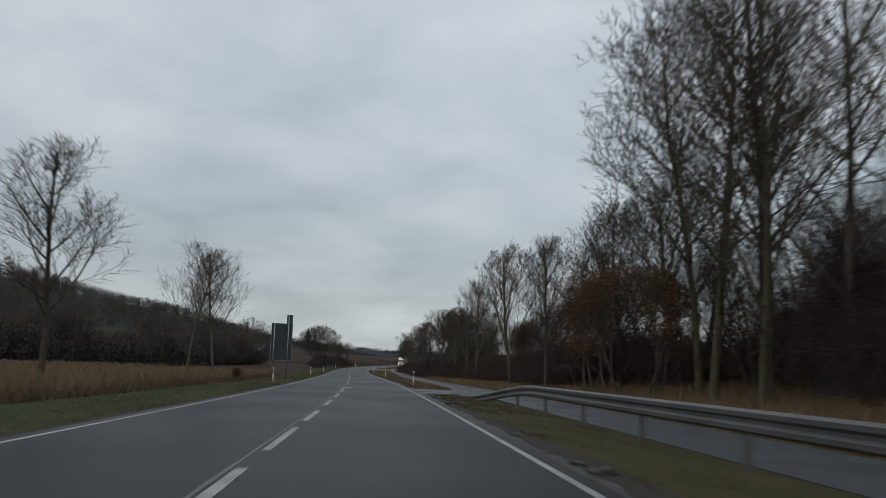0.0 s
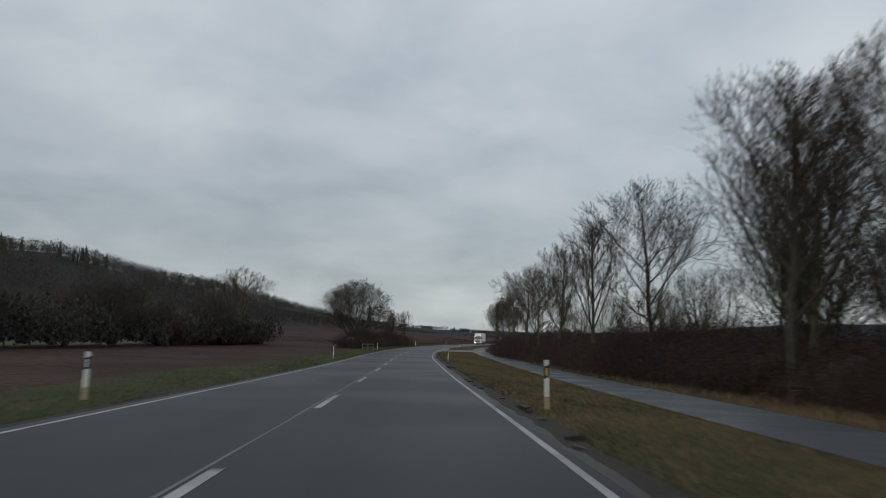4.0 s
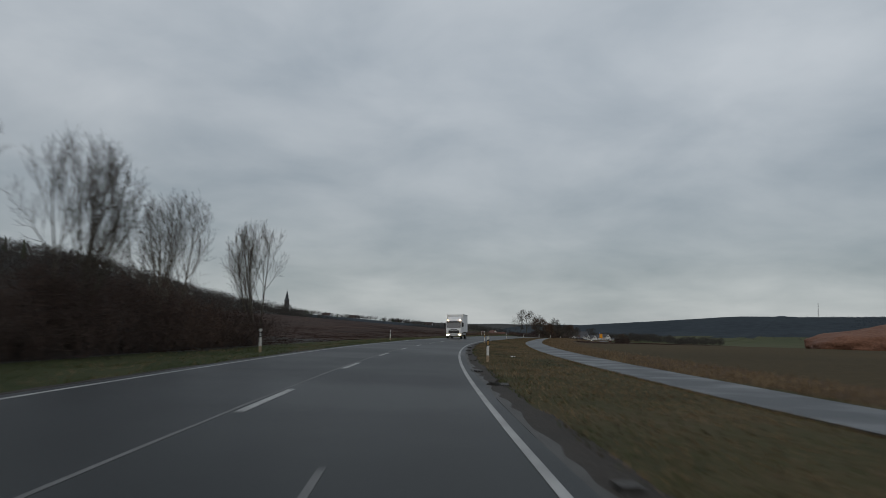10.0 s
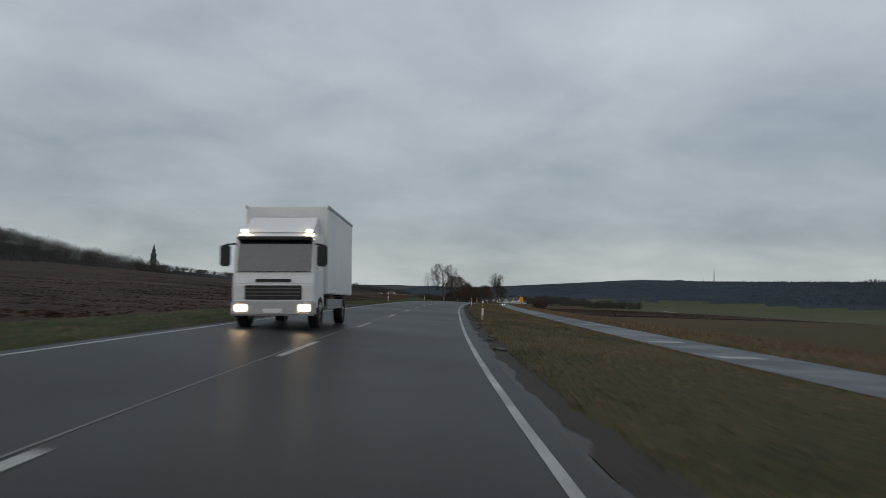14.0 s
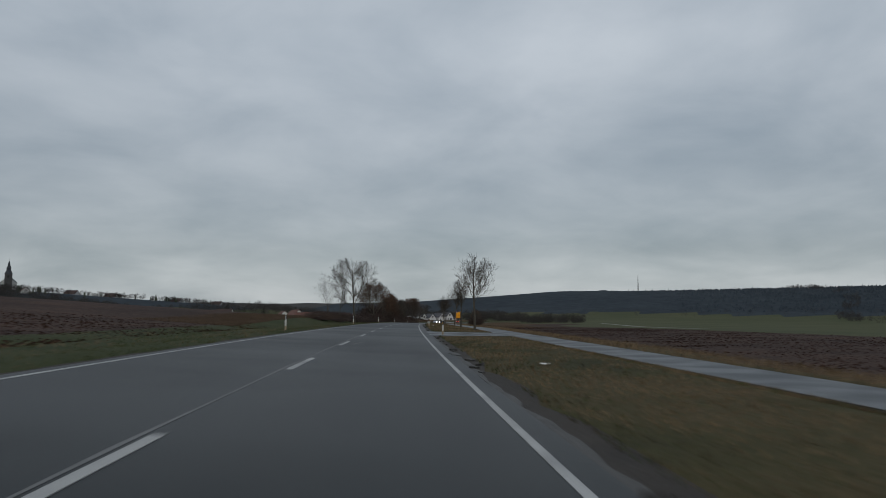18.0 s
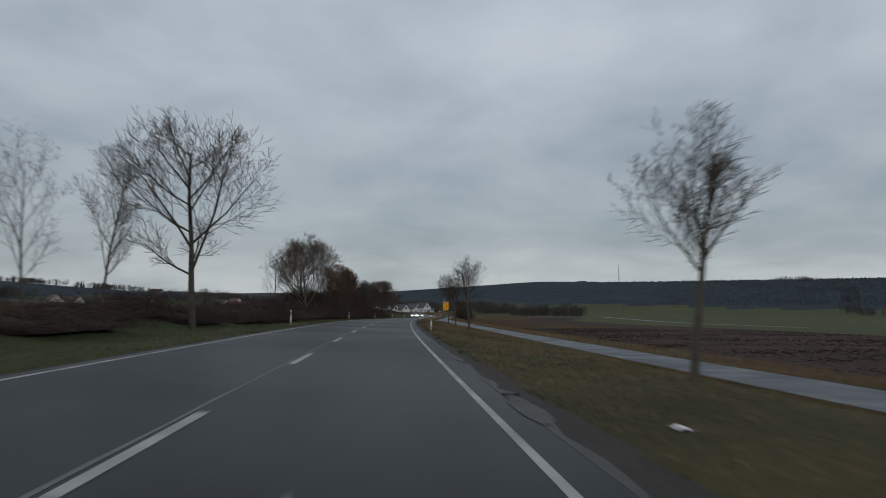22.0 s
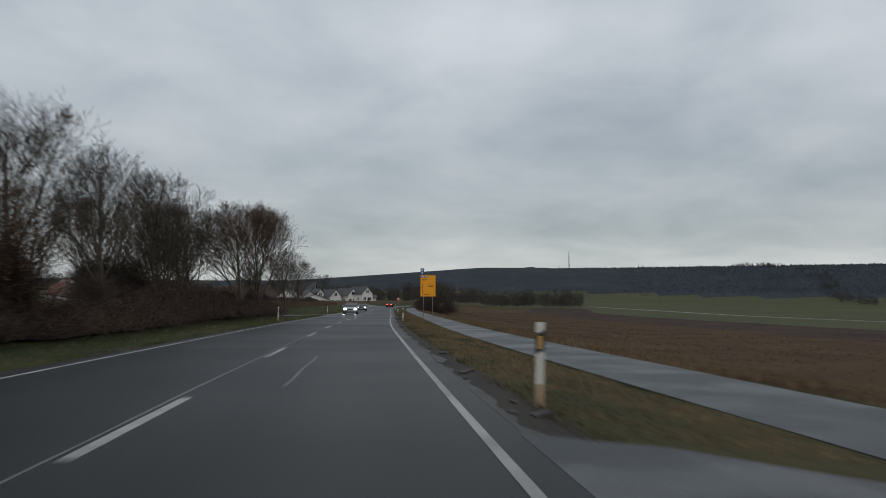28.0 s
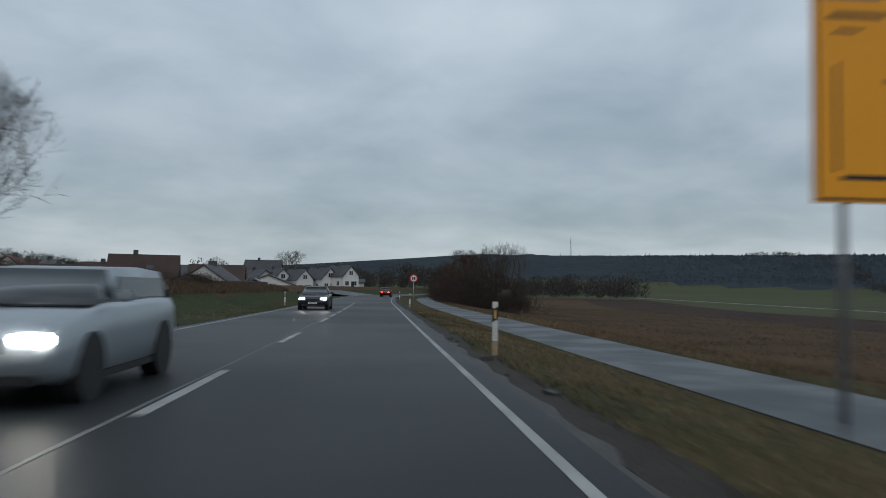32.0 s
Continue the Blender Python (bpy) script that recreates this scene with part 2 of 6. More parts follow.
plaster = mat("white_render", (0.60, 0.60, 0.58), (0.74, 0.74, 0.72), 0.85, 0.4, 12, 0.1)
plaster_grey = mat("grey_render", (0.34, 0.34, 0.34), (0.46, 0.46, 0.45), 0.85, 0.4, 12, 0.1)
brick_red = mat("red_brick_facade", (0.15, 0.060, 0.042), (0.25, 0.105, 0.075), 0.9, 0.6, 9, 0.3)
roof_brown = mat("brown_roof_tiles", (0.036, 0.022, 0.019), (0.072, 0.043, 0.036), 0.8, 0.5, 8, 0.6, 0.05)
roof_red = mat("red_roof_tiles", (0.090, 0.042, 0.032), (0.16, 0.075, 0.056), 0.8, 0.5, 8, 0.6, 0.05)
roof_grey = mat("dark_grey_roof_tiles", (0.040, 0.040, 0.045), (0.085, 0.085, 0.09), 0.7, 0.5, 8, 0.6, 0.05)
stone_dark = mat("dark_stone", (0.050, 0.048, 0.048), (0.10, 0.098, 0.095), 0.9, 0.3, 3, 0.3)
slate = mat("slate_spire", (0.025, 0.028, 0.034), (0.055, 0.06, 0.068), 0.6, 0.3, 3, 0.3)
glass = mat("window_glass", (0.015, 0.018, 0.022), (0.03, 0.035, 0.04), 0.08, 0.5, 4, 0, spec=0.8)
frame_white = mat("white_frame", (0.58, 0.58, 0.57), (0.68, 0.68, 0.67), 0.5, 2, 20, 0)
rubber = mat("rubber", (0.012, 0.012, 0.012), (0.028, 0.028, 0.028), 0.8, 4, 40, 0.2)
rim_alloy = mat("alloy_rim", (0.30, 0.30, 0.31), (0.45, 0.45, 0.46), 0.35, 3, 20, 0, metal=0.8)
paint_silver = mat("silver_blue_car_paint", (0.30, 0.34, 0.37), (0.38, 0.42, 0.45), 0.28, 0.8, 20, 0, metal=0.4, spec=0.6)
paint_dark = mat("dark_car_paint", (0.014, 0.016, 0.020), (0.026, 0.028, 0.034), 0.22, 0.8, 20, 0, spec=0.7)
paint_red = mat("dark_red_car_paint", (0.11, 0.012, 0.012), (0.16, 0.020, 0.018), 0.25, 0.8, 20, 0, spec=0.7)
paint_white = mat("white_lorry_paint", (0.62, 0.62, 0.62), (0.74, 0.74, 0.74), 0.4, 0.6, 14, 0.02)
trim_black = mat("black_plastic", (0.012, 0.012, 0.013), (0.03, 0.03, 0.03), 0.6, 4, 40, 0.1)
lamp_white = mat("lit_headlight", (0.8, 0.8, 0.8), (0.9, 0.9, 0.9), 0.2, 4, 20, 0, emit=(1.0, 0.93, 0.82), power=45)
lamp_warm = mat("lit_lorry_headlight", (0.8, 0.8, 0.7), (0.9, 0.9, 0.8), 0.2, 4, 20, 0, emit=(1.0, 0.72, 0.40), power=18)
lamp_red = mat("lit_tail_light", (0.5, 0.02, 0.02), (0.6, 0.03, 0.03), 0.2, 4, 20, 0, emit=(1.0, 0.05, 0.03), power=14)

# ---------------------------------------------------------------- the road's line
CENTRE = [(6.1, -89.8), (2.3, -45.0), (-1.4, -0.1), (-5.2, 43.2), (-9.9, 86.5), (-15.0, 130.3), (-19.8, 175.1), (-22.4, 221.1), (-21.8, 267.7), (-17.8, 315.0), (-10.5, 362.7), (-1.9, 410.6), (8.2, 458.8), (19.0, 506.8), (30.1, 553.4), (41.9, 598.8), (54.7, 643.0), (67.8, 686.3), (82.1, 729.6), (96.2, 772.4), (110.4, 815.1), (126.4, 857.1), (148.7, 896.2), (172.2, 934.5), (195.7, 972.9), (219.2, 1011.2), (242.8, 1049.6)]


def spline(pts, n=12):
    out = []
    for i in range(1, len(pts) - 2):
        a, b, c, e = [np.array(q, float) for q in pts[i - 1:i + 3]]
        for k in range(n):
            t = k / n
            out.append(0.5 * (2 * b + (c - a) * t + (2 * a - 5 * b + 4 * c - e) * t * t + (3 * b - a - 3 * c + e) * t ** 3))
    return np.array(out)


LINE = spline(CENTRE)
LS = np.concatenate([[0], np.cumsum(np.linalg.norm(np.diff(LINE, axis=0), axis=1))]) - 45.0
TAN = np.gradient(LINE, LS, axis=0)
TAN /= np.linalg.norm(TAN, axis=1)[:, None]
HEAD = np.unwrap(np.arctan2(-TAN[:, 0], TAN[:, 1]))
SIDE = np.array([math.cos(radians(-6)), math.sin(radians(-6))])


def place(s, d):
    """World x, y of the point s metres along the road and d metres to its right."""
    s, d = np.asarray(s, float), np.asarray(d, float)
    sc = np.clip(s, LS[0], LS[-1])
    h = np.interp(sc, LS, HEAD)
    x = np.interp(sc, LS, LINE[:, 0]) - np.sin(h) * (s - sc)
    y = np.interp(sc, LS, LINE[:, 1]) + np.cos(h) * (s - sc)
    near = np.clip(d, -60, 60)
    far = d - near
    return x + near * np.cos(h) + far * SIDE[0], y + near * np.sin(h) + far * SIDE[1]


def heading(s):
    return math.degrees(float(np.interp(s, LS, HEAD)))


def ramp(v, a, b):
    t = np.clip((v - a) / (b - a), 0, 1)
    return t * t * (3 - 2 * t)


def cross(s):
    return np.interp(s, (160, 215, 295, 350, 410, 445, 480, 590, 640), (0.0, 0.013, 0.013, 0.030, 0.044, 0.042, 0.031, 0.030, 0.0))


RIDGES = [
    ([(-400, 380, 38), (-380, 450, 47), (-335, 600, 53), (-310, 720, 50), (-285, 800, 47), (-250, 870, 34), (-215, 930, 25), (-195, 990, 17), (-195, 1080, 21), (-199, 1165, 27), (-120, 1230, 22), (-20, 1300, 16), (60, 1380, 8)], 95),
    ([(2600, 300, 60), (2200, 900, 75), (1500, 1350, 74), (1239, 1565, 69), (740, 1977, 63), (500, 2590, 48), (100, 3100, 56), (-700, 3500, 72), (-1500, 3700, 70)], 400),
]


def hills(x, y):
    x, y = np.asarray(x, float), np.asarray(y, float)
    z = np.zeros(np.broadcast(x, y).shape)
    for pts, wide in RIDGES:
        best = np.zeros(z.shape)
        for (ax, ay, ah), (bx, by, bh) in zip(pts, pts[1:]):
            ux, uy = bx - ax, by - ay
            t = np.clip(((x - ax) * ux + (y - ay) * uy) / (ux * ux + uy * uy), 0, 1)
            dist = np.hypot(x - ax - t * ux, y - ay - t * uy)
            best = np.maximum(best, (ah + t * (bh - ah)) * np.exp(-(dist / wide) ** 2))
        z = z + best
    return z


GRADE = ((-60, -0.004), (110, -0.004), (180, 0.009), (400, 0.009), (450, 0.004), (520, 0.0), (600, -0.003), (650, -0.008), (760, -0.006), (850, 0.0), (960, 0.0))
GS = np.arange(-60.0, 961.0, 5.0)
GZ = np.concatenate([[0], np.cumsum(5.0 * np.interp(GS[:-1] + 2.5, [a for a, b in GRADE], [b for a, b in GRADE]))])
GZ -= np.interp(0.0, GS, GZ)


def climb(s, d=0.0):
    """Height of the road along its gentle rise and fall; the land far off stays level."""
    return np.interp(np.asarray(s, float), GS, GZ) * (1 - ramp(np.abs(np.asarray(d, float)), 100, 350))


PATH_S = (0, 97, 165, 236, 303, 425, 474, 500, 572, 595, 655, 690, 760)


def path_mid(s):
    """Middle of the cycle path: nearer to the road at both ends."""
    return np.interp(np.asarray(s, float), PATH_S, (7.95, 8.55, 10.6, 9.85, 10.25, 9.8, 9.95, 10.3, 10.45, 10.1, 8.85, 8.42, 8.27))


def path_half(s):
    return np.interp(np.asarray(s, float), PATH_S, (1.35, 1.17, 1.15, 1.13, 1.08, 0.95, 1.02, 1.08, 0.90, 0.98, 1.32, 1.26, 1.26))


def path_level(s):
    return np.interp(np.asarray(s, float), PATH_S, (-0.06, -0.06, -0.06, -0.13, -0.16, -0.22, -0.22, -0.24, -0.40, -0.38, -0.30, -0.28, -0.28))


def lay(s, d):
    """Height of the land beside the road, without the hills."""
    s, d = np.asarray(s, float), np.asarray(d, float)
    k = cross(s)
    path_z = path_level(s)
    far = path_mid(s) + 1.7
    bank = 2.6 * (1 - ramp(s, 55, 110))
    field = -0.35 - 1.0 * ramp(s, 330, 450)
    plain = field - 2.6 * ramp(s, 230, 420)
    z_r = np.where(d < 5, -k * d, 0)
    lo = path_mid(s) - 1.3
    z_r = np.where((d >= 5) & (d < lo), -k * 5 + (path_z + k * 5) * (d - 5) / (lo - 5), z_r)
    z_r = np.where((d >= lo) & (d < far), path_z, z_r)
    z_r = np.where(d >= far, path_z + (field - path_z) * ramp(d - far, 0, 8) + (plain - field) * ramp(d, 40, 220) + bank * ramp(d, 11.5, 26), z_r)
    rise = 1.5 + 2.3 * ramp(s, 180, 330) + 2.7 * ramp(s, 380, 470) - 4.5 * ramp(s, 560, 640)
    shelf = 0.7 * ramp(s, 480, 520) * (1 - ramp(s, 720, 742)) + (1.5 * ramp(s, 746, 765)) * (1 - ramp(-d, 20, 34))
    z_l = np.where(d > -5, -k * d, k * 5 - 0.10 * ramp(-d, 5, 7))
    z_l = np.where(d <= -5, z_l + shelf * ramp(-d, 7.5, 13) + rise * np.clip((-d - 10) / 100, 0, 1), z_l)
    return np.where(d >= 0, z_r, z_l) + climb(s, d)


def zed(s, d):
    x, y = place(s, d)
    return lay(s, d) + hills(x, y)


def spot(s, d, dz=0.0):
    x, y = place(s, d)
    return float(x), float(y), float(zed(s, d)) + dz


def stand(s, d, turn=0.0, dz=0.0):
    """A pose on the ground, facing along the road (its -y side towards oncoming eyes)."""
    x, y, z = spot(s, d, dz)
    return pose(x, y, z, 0, 0, heading(s) + turn)


# ---------------------------------------------------------------- mesh tools
def mesh(name, verts, faces, material, smooth=False):
    me = bpy.data.meshes.new(name)
    me.from_pydata([tuple(v) for v in verts], [], faces)
    if material is not None:
        me.materials.append(material)
    if smooth:
        me.shade_smooth()
    me.update()
    return me


class Build:
    """Collects boxes, tubes and plates into one mesh."""

    def __init__(self):
        self.v, self.f = [], []

    def box(self, x0, y0, z0, x1, y1, z1, turn=None):
        n = len(self.v)
        pts = [Vector(p) for p in ((x0, y0, z0), (x1, y0, z0), (x1, y1, z0), (x0, y1, z0), (x0, y0, z1), (x1, y0, z1), (x1, y1, z1), (x0, y1, z1))]
        if turn is not None:
            pts = [turn @ p for p in pts]
        self.v += pts
        self.f += [tuple(n + i for i in q) for q in ((0, 3, 2, 1), (4, 5, 6, 7), (0, 1, 5, 4), (1, 2, 6, 5), (2, 3, 7, 6), (3, 0, 4, 7))]
        return self

    def tube(self, a, b, r0, r1, sides=4):
        a, b = Vector(a), Vector(b)
        w = (b - a).normalized()
        u = w.orthogonal().normalized()
        t = w.cross(u)
        n = len(self.v)
        for p, r in ((a, r0), (b, r1)):
            for i in range(sides):
                an = 2 * math.pi * i / sides
                self.v.append(p + u * (r * math.cos(an)) + t * (r * math.sin(an)))
        for i in range(sides):
            j = (i + 1) % sides
            self.f.append((n + i, n + j, n + sides + j, n + sides + i))
        self.f.append(tuple(n + i for i in reversed(range(sides))))
        self.f.append(tuple(n + sides + i for i in range(sides)))
        return self

    def prism(self, outline, x0, x1):
        """A side outline of (y, z) carried from x0 to x1."""
        n, k = len(self.v), len(outline)
        for x in (x0, x1):
            self.v += [Vector((x, y, z)) for y, z in outline]
        self.f.append(tuple(n + i for i in range(k)))
        self.f.append(tuple(n + k + i for i in reversed(range(k))))
        for i in range(k):
            j = (i + 1) % k
            self.f.append((n + j, n + i, n + k + i, n + k + j))
        return self

    def out(self, name, material, smooth=False, bevel=0.0):
        me = mesh(name, self.v, self.f, material, smooth)
        bm = bmesh.new()
        bm.from_mesh(me)
        if bevel:
            bmesh.ops.bevel(bm, geom=bm.edges[:], offset=bevel, segments=2, affect="EDGES", clamp_overlap=True)
        bmesh.ops.recalc_face_normals(bm, faces=bm.faces[:])
        bm.to_mesh(me)
        bm.free()
        return me


def tint_wear(m, name):
    """Mixes polished wheel tracks into a paving material, by the band attribute of its mesh."""
    nt = m.node_tree
    at = nt.nodes.new("ShaderNodeAttribute")
    at.attribute_name = name
    p = nt.nodes["Principled BSDF"]
    src = p.inputs["Base Color"].links[0].from_socket
    mx = nt.nodes.new("ShaderNodeMix")
    mx.data_type, mx.blend_type = "RGBA", "MULTIPLY"
    nt.links.new(at.outputs["Fac"], mx.inputs[0])
    nt.links.new(src, mx.inputs[6])
    mx.inputs[7].default_value = (0.62, 0.62, 0.63, 1)
    nt.links.new(mx.outputs[2], p.inputs["Base Color"])


def part(name, data, parent, label="", m=None):
    ob = new(name, data)
    ob.parent = parent
    if m is not None:
        ob.matrix_basis = m
    if label:
        ob["label"] = label
    return ob


def root(name, m, label, category, group=""):
    ob = new(name)
    ob.empty_display_size = 0.2
    ob.matrix_basis = m
    return tagged(ob, label, category, group)


# ---------------------------------------------------------------- ground
def ground_sheet():
    s_rows = [-1500, -800, -400, -250, -160, -100] + list(range(-60, 961, 4)) + [980, 1010] + list(range(1050, 3600, 50)) + [3800, 4300]
    d_cols = [-2600, -2000, -1500, -1100, -900, -760] + list(range(-660, -120, 30)) + [-110, -90, -70, -50, -40, -32, -26, -21, -17] + [-14 + 0.5 * i for i in range(57)] + \
             [15, 16, 17, 19, 22, 26, 32, 40, 50, 62, 78, 100, 130, 170, 220, 290, 370, 460, 520] + list(range(560, 2000, 60)) + [2100, 2250, 2450, 2700, 3100, 3700]
    S, D = np.meshgrid(np.array(s_rows, float), np.array(d_cols, float), indexing="ij")
    X, Y = place(S, D)
    Z = lay(S, D) + hills(X, Y)
    # the sheet passes under road and path
    Z = Z - np.where(np.abs(D) < 4.1, 0.10, 0.0) - np.where((np.abs(D - path_mid(S)) < path_half(S) - 0.1) & (S > 30), 0.06, 0.0)
    rough = np.array([noise.noise((a * 0.35, b * 0.35, 0.0)) for a, b in zip(X.ravel(), Y.ravel())]).reshape(X.shape)
    Z = Z + rough * np.clip((np.abs(D) - 4.6) / 8, 0, 1) * np.where(np.abs(D - path_mid(S)) < 1.7, 0, 1) * 0.10 * np.where(np.abs(D) < 200, 1, 0)
    verts = np.stack([X.ravel(), Y.ravel(), Z.ravel()], 1)
    ns, nd = S.shape
    faces, kind = [], []
    H = hills(X, Y)
    for i in range(ns - 1):
        for j in range(nd - 1):
            faces.append((i * nd + j, i * nd + j + 1, (i + 1) * nd + j + 1, (i + 1) * nd + j))
            s, d, h = (S[i, j] + S[i + 1, j]) / 2, (D[i, j] + D[i, j + 1]) / 2, H[i:i + 2, j:j + 2].max()
            w = noise.noise((s * 0.06, d * 0.2, 3.0))
            kind.append(zone(s, d + w * (0.25 if abs(d) < 9 else 1.5), h))
    me = mesh("ground", verts, faces, None, True)
    for m in (verge, plough, dry, meadow, wood_floor, stubble, soil_edge, far_slope_haze, verge_green):
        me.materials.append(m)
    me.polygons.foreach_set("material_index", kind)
    me.update()
    return tagged(new("ground", me), "grass verges, ploughed fields, meadows and wooded hills", "ground", kind="structure")


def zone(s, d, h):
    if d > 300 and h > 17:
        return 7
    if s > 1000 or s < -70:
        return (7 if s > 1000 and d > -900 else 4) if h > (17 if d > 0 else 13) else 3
    if h > (17 if d > 0 else 13) and abs(d) > 120:
        return 4
    if abs(d) < 4.15:
        return 6
    if d < 0:
        if d > -9.5 or (395 < s < 560 and d > -13):
            return 8
        if s < 95:
            return 2 if d > -36 else (4 if d > -60 else 2)
        if s < 235:
            return 1 if d > -38 else (3 if d > -50 else (4 if d > -75 else 1))
        if s < 300:
            return 4 if d > -20 else 1
        if s < 480:
            return 1
        if s < 565:
            return 2 if d > -17 else 1
        if s > 735 and d > -10.5:
            return 8
        return (4 if s < 722 else 2) if d > -30 else (2 if d > -60 else 3)
    if d < path_mid(s) + 1.75:
        return 0
    if s < 112:
        return 2 if d < 40 else 3
    if s < 205:
        return 4 if d < 26 else 5
    if d < 16:
        return 2
    if s < 430:
        return 5 if d < 150 else 3
    if d < 20 and s > 640:
        return 2
    if d < (44 if s > 645 else 16):
        return 2
    if d < 66:
        return 1
    return 3


ground_sheet()


def strip(name, s0, s1, d0, d1, material, dz, step=3.0, cols=2, ragged=0.0, parent=None, thick=0.05, seed=0):
    """A paved or painted band along the road with real thickness."""
    rng = random.Random(seed)
    n = max(2, int(round((s1 - s0) / step)) + 1)
    ss = np.linspace(s0, s1, n)
    verts, faces = [], []
    for s in ss:
        e0, e1 = (float(q(s)) if callable(q) else q for q in (d0, d1))
        a = e0 + (rng.uniform(-1, 1) * ragged if e0 < 0 else 0)
        b = e1 + (rng.uniform(-1, 1) * ragged if e1 > 0 else 0)
        for j in range(cols + 1):
            d = a + (b - a) * j / cols
            x, y = place(s, d)
            verts.append((float(x), float(y), float(lay(s, d)) + dz))
        for d in (b, a):
            x, y = place(s, d)
            verts.append((float(x), float(y), float(lay(s, d)) + dz - thick))
    w = cols + 3
    for i in range(n - 1):
        for j in range(w):
            k = (j + 1) % w
            faces.append((i * w + j, i * w + k, (i + 1) * w + k, (i + 1) * w + j))
    faces.append(tuple(reversed(range(w))))
    faces.append(tuple((n - 1) * w + j for j in range(w)))
    me = mesh(name, verts, faces, material)
    ob = new(name, me)
    if parent is not None:
        ob.parent = parent
    return ob

# ---------------------------------------------------------------- road, markings and paths
road = tagged(strip("road", -44, 960, -3.9, 3.85, asphalt, 0.0, 4.0, 26, 0.03), "damp dark asphalt country road with worn markings", "road", kind="structure")
band = road.data.attributes.new("wear", "FLOAT", "POINT")
per = 26 + 3
vals = []
for i in range(len(road.data.vertices)):
    j = i % per
    d = -3.9 + 7.75 * min(j, 26) / 26
    track = max(math.exp(-((abs(d) - c) / 0.34) ** 2) for c in (1.05, 2.75))
    vals.append(0.55 * track * (0.75 + 0.25 * math.sin(i // per * 0.37)) if j <= 26 else 0.0)
band.data.foreach_set("value", vals)
tint_wear(asphalt, "wear")
strip("gravel_edge", -40, 860, 3.84, 3.99, gravel_edge, -0.002, 0.7, 1, 0.09, road, 0.08, 5)
strip("soil_band", -40, 860, 3.93, lambda s: 4.50 + 0.12 * math.sin(s * 0.9) + 0.1 * math.sin(s * 0.23), soil_edge, -0.006, 1.1, 2, 0.16, road, 0.1, 7)
strip("muddy_edge", -40, 860, -4.15, -3.89, soil_edge, -0.015, 1.3, 1, 0.10, road, 0.08, 6)


def right_line(s):
    """The lane's width changes a little along the way."""
    return np.interp(s, (0, 45, 92, 158, 298, 420, 468, 517, 565, 588, 657, 680, 748), (3.60, 3.56, 3.64, 3.60, 3.57, 3.50, 3.39, 3.37, 3.39, 3.44, 3.43, 3.52, 3.49))


strip("edge_line", -40, 880, lambda s: right_line(s) - 0.05, lambda s: right_line(s) + 0.055, line_paint, 0.006, 4, 1, 0, road, 0.012)
strip("edge_line", -40, 880, -3.64, -3.54, line_paint, 0.006, 4, 1, 0, road, 0.012)
strip("tar_seam", -40, 880, -0.17, -0.12, seam_pale, 0.004, 2, 1, 0.02, road, 0.01, 8)
# centre dashes: far ends, six metres apart at first, then every twelve
ENDS = [3, 9, 15, 21, 27.8, 34.5, 41] + [58.6, 70.7, 82.8, 94.9, 106.8, 118.6, 130.6, 142.1, 153.6, 165.5, 177.3, 189.1, 201.0, 213, 225, 237.1, 249.2, 261.2, 273.2, 285.3, 297.5,
        309.7, 321.8, 334, 346.1, 358.2, 370.4, 382.4, 395.1, 407.8, 420.6, 433.0, 445.4, 457.5, 469.5, 482.3, 495.1, 507.9, 520.8, 532.8, 544.9, 556.9, 568.9,
        581, 593.1, 605.2, 617.1, 629.1, 640.1, 651.2, 663.0, 674.9, 686.9, 697.6, 708.3, 720.2, 731.7, 743.3, 754.9, 765.2, 777, 783, 789, 795, 801, 807, 813]
for e in ENDS:
    strip("centre_dash", e - 4.05, e, -0.065, 0.065, line_paint, 0.008, 2, 1, 0.006, road, 0.014, int(e))
# the slanting arrow that ends the no-passing stretch
b = Build()
for u0, u1, w0, w1 in ((0, 3.0, 0.08, 0.08), (3.0, 4.4, 0.34, 0.0)):
    n = len(b.v)
    for u, w in ((u0, w0), (u1, w1)):
        for sgn in (-1, 1):
            for dz in (0.008, -0.006):
                x, y = place(41.6 + u, -0.25 + 0.12 * u + sgn * w)
                b.v.append(Vector((float(x), float(y), dz + float(climb(41.6 + u)))))
    b.f += [(n, n + 2, n + 6, n + 4), (n + 1, n + 5, n + 7, n + 3), (n, n + 4, n + 5, n + 1), (n + 2, n + 3, n + 7, n + 6), (n, n + 1, n + 3, n + 2), (n + 4, n + 6, n + 7, n + 5)]
part("lane_arrow", b.out("lane_arrow", line_paint), road)
# slanting sealed joints and paler repair patches in the near lane
for s, d, ln, sk in ((193.5, 1.7, 15, 0.1), (222, 1.6, 7, 0.08), (442.4, 0.35, 3.2, 0.25), (508, 1.1, 9, 0.35), (594.7, 1.0, 8.3, 0.2), (664.4, 1.1, 7, 0.05), (352, -0.1, 5, 0.8)):
    bb = Build()
    for k in range(6):
        n = len(bb.v)
        for q in (k, k + 1):
            u = ln * q / 6
            dd = d + sk * u / ln + 0.02 * math.sin(q * 1.7)
            for off, dz in ((-0.035, 0.004), (0.035, 0.004), (0.035, -0.01), (-0.035, -0.01)):
                x, y = place(s + u, dd + off)
                bb.v.append(Vector((float(x), float(y), float(lay(s + u, dd)) + dz)))
        bb.f += [(n + i, n + (i + 1) % 4, n + 4 + (i + 1) % 4, n + 4 + i) for i in range(4)] + [(n, n + 1, n + 2, n + 3), (n + 4, n + 7, n + 6, n + 5)]
    part("sealed_crack", bb.out("sealed_crack", seam_pale), road)

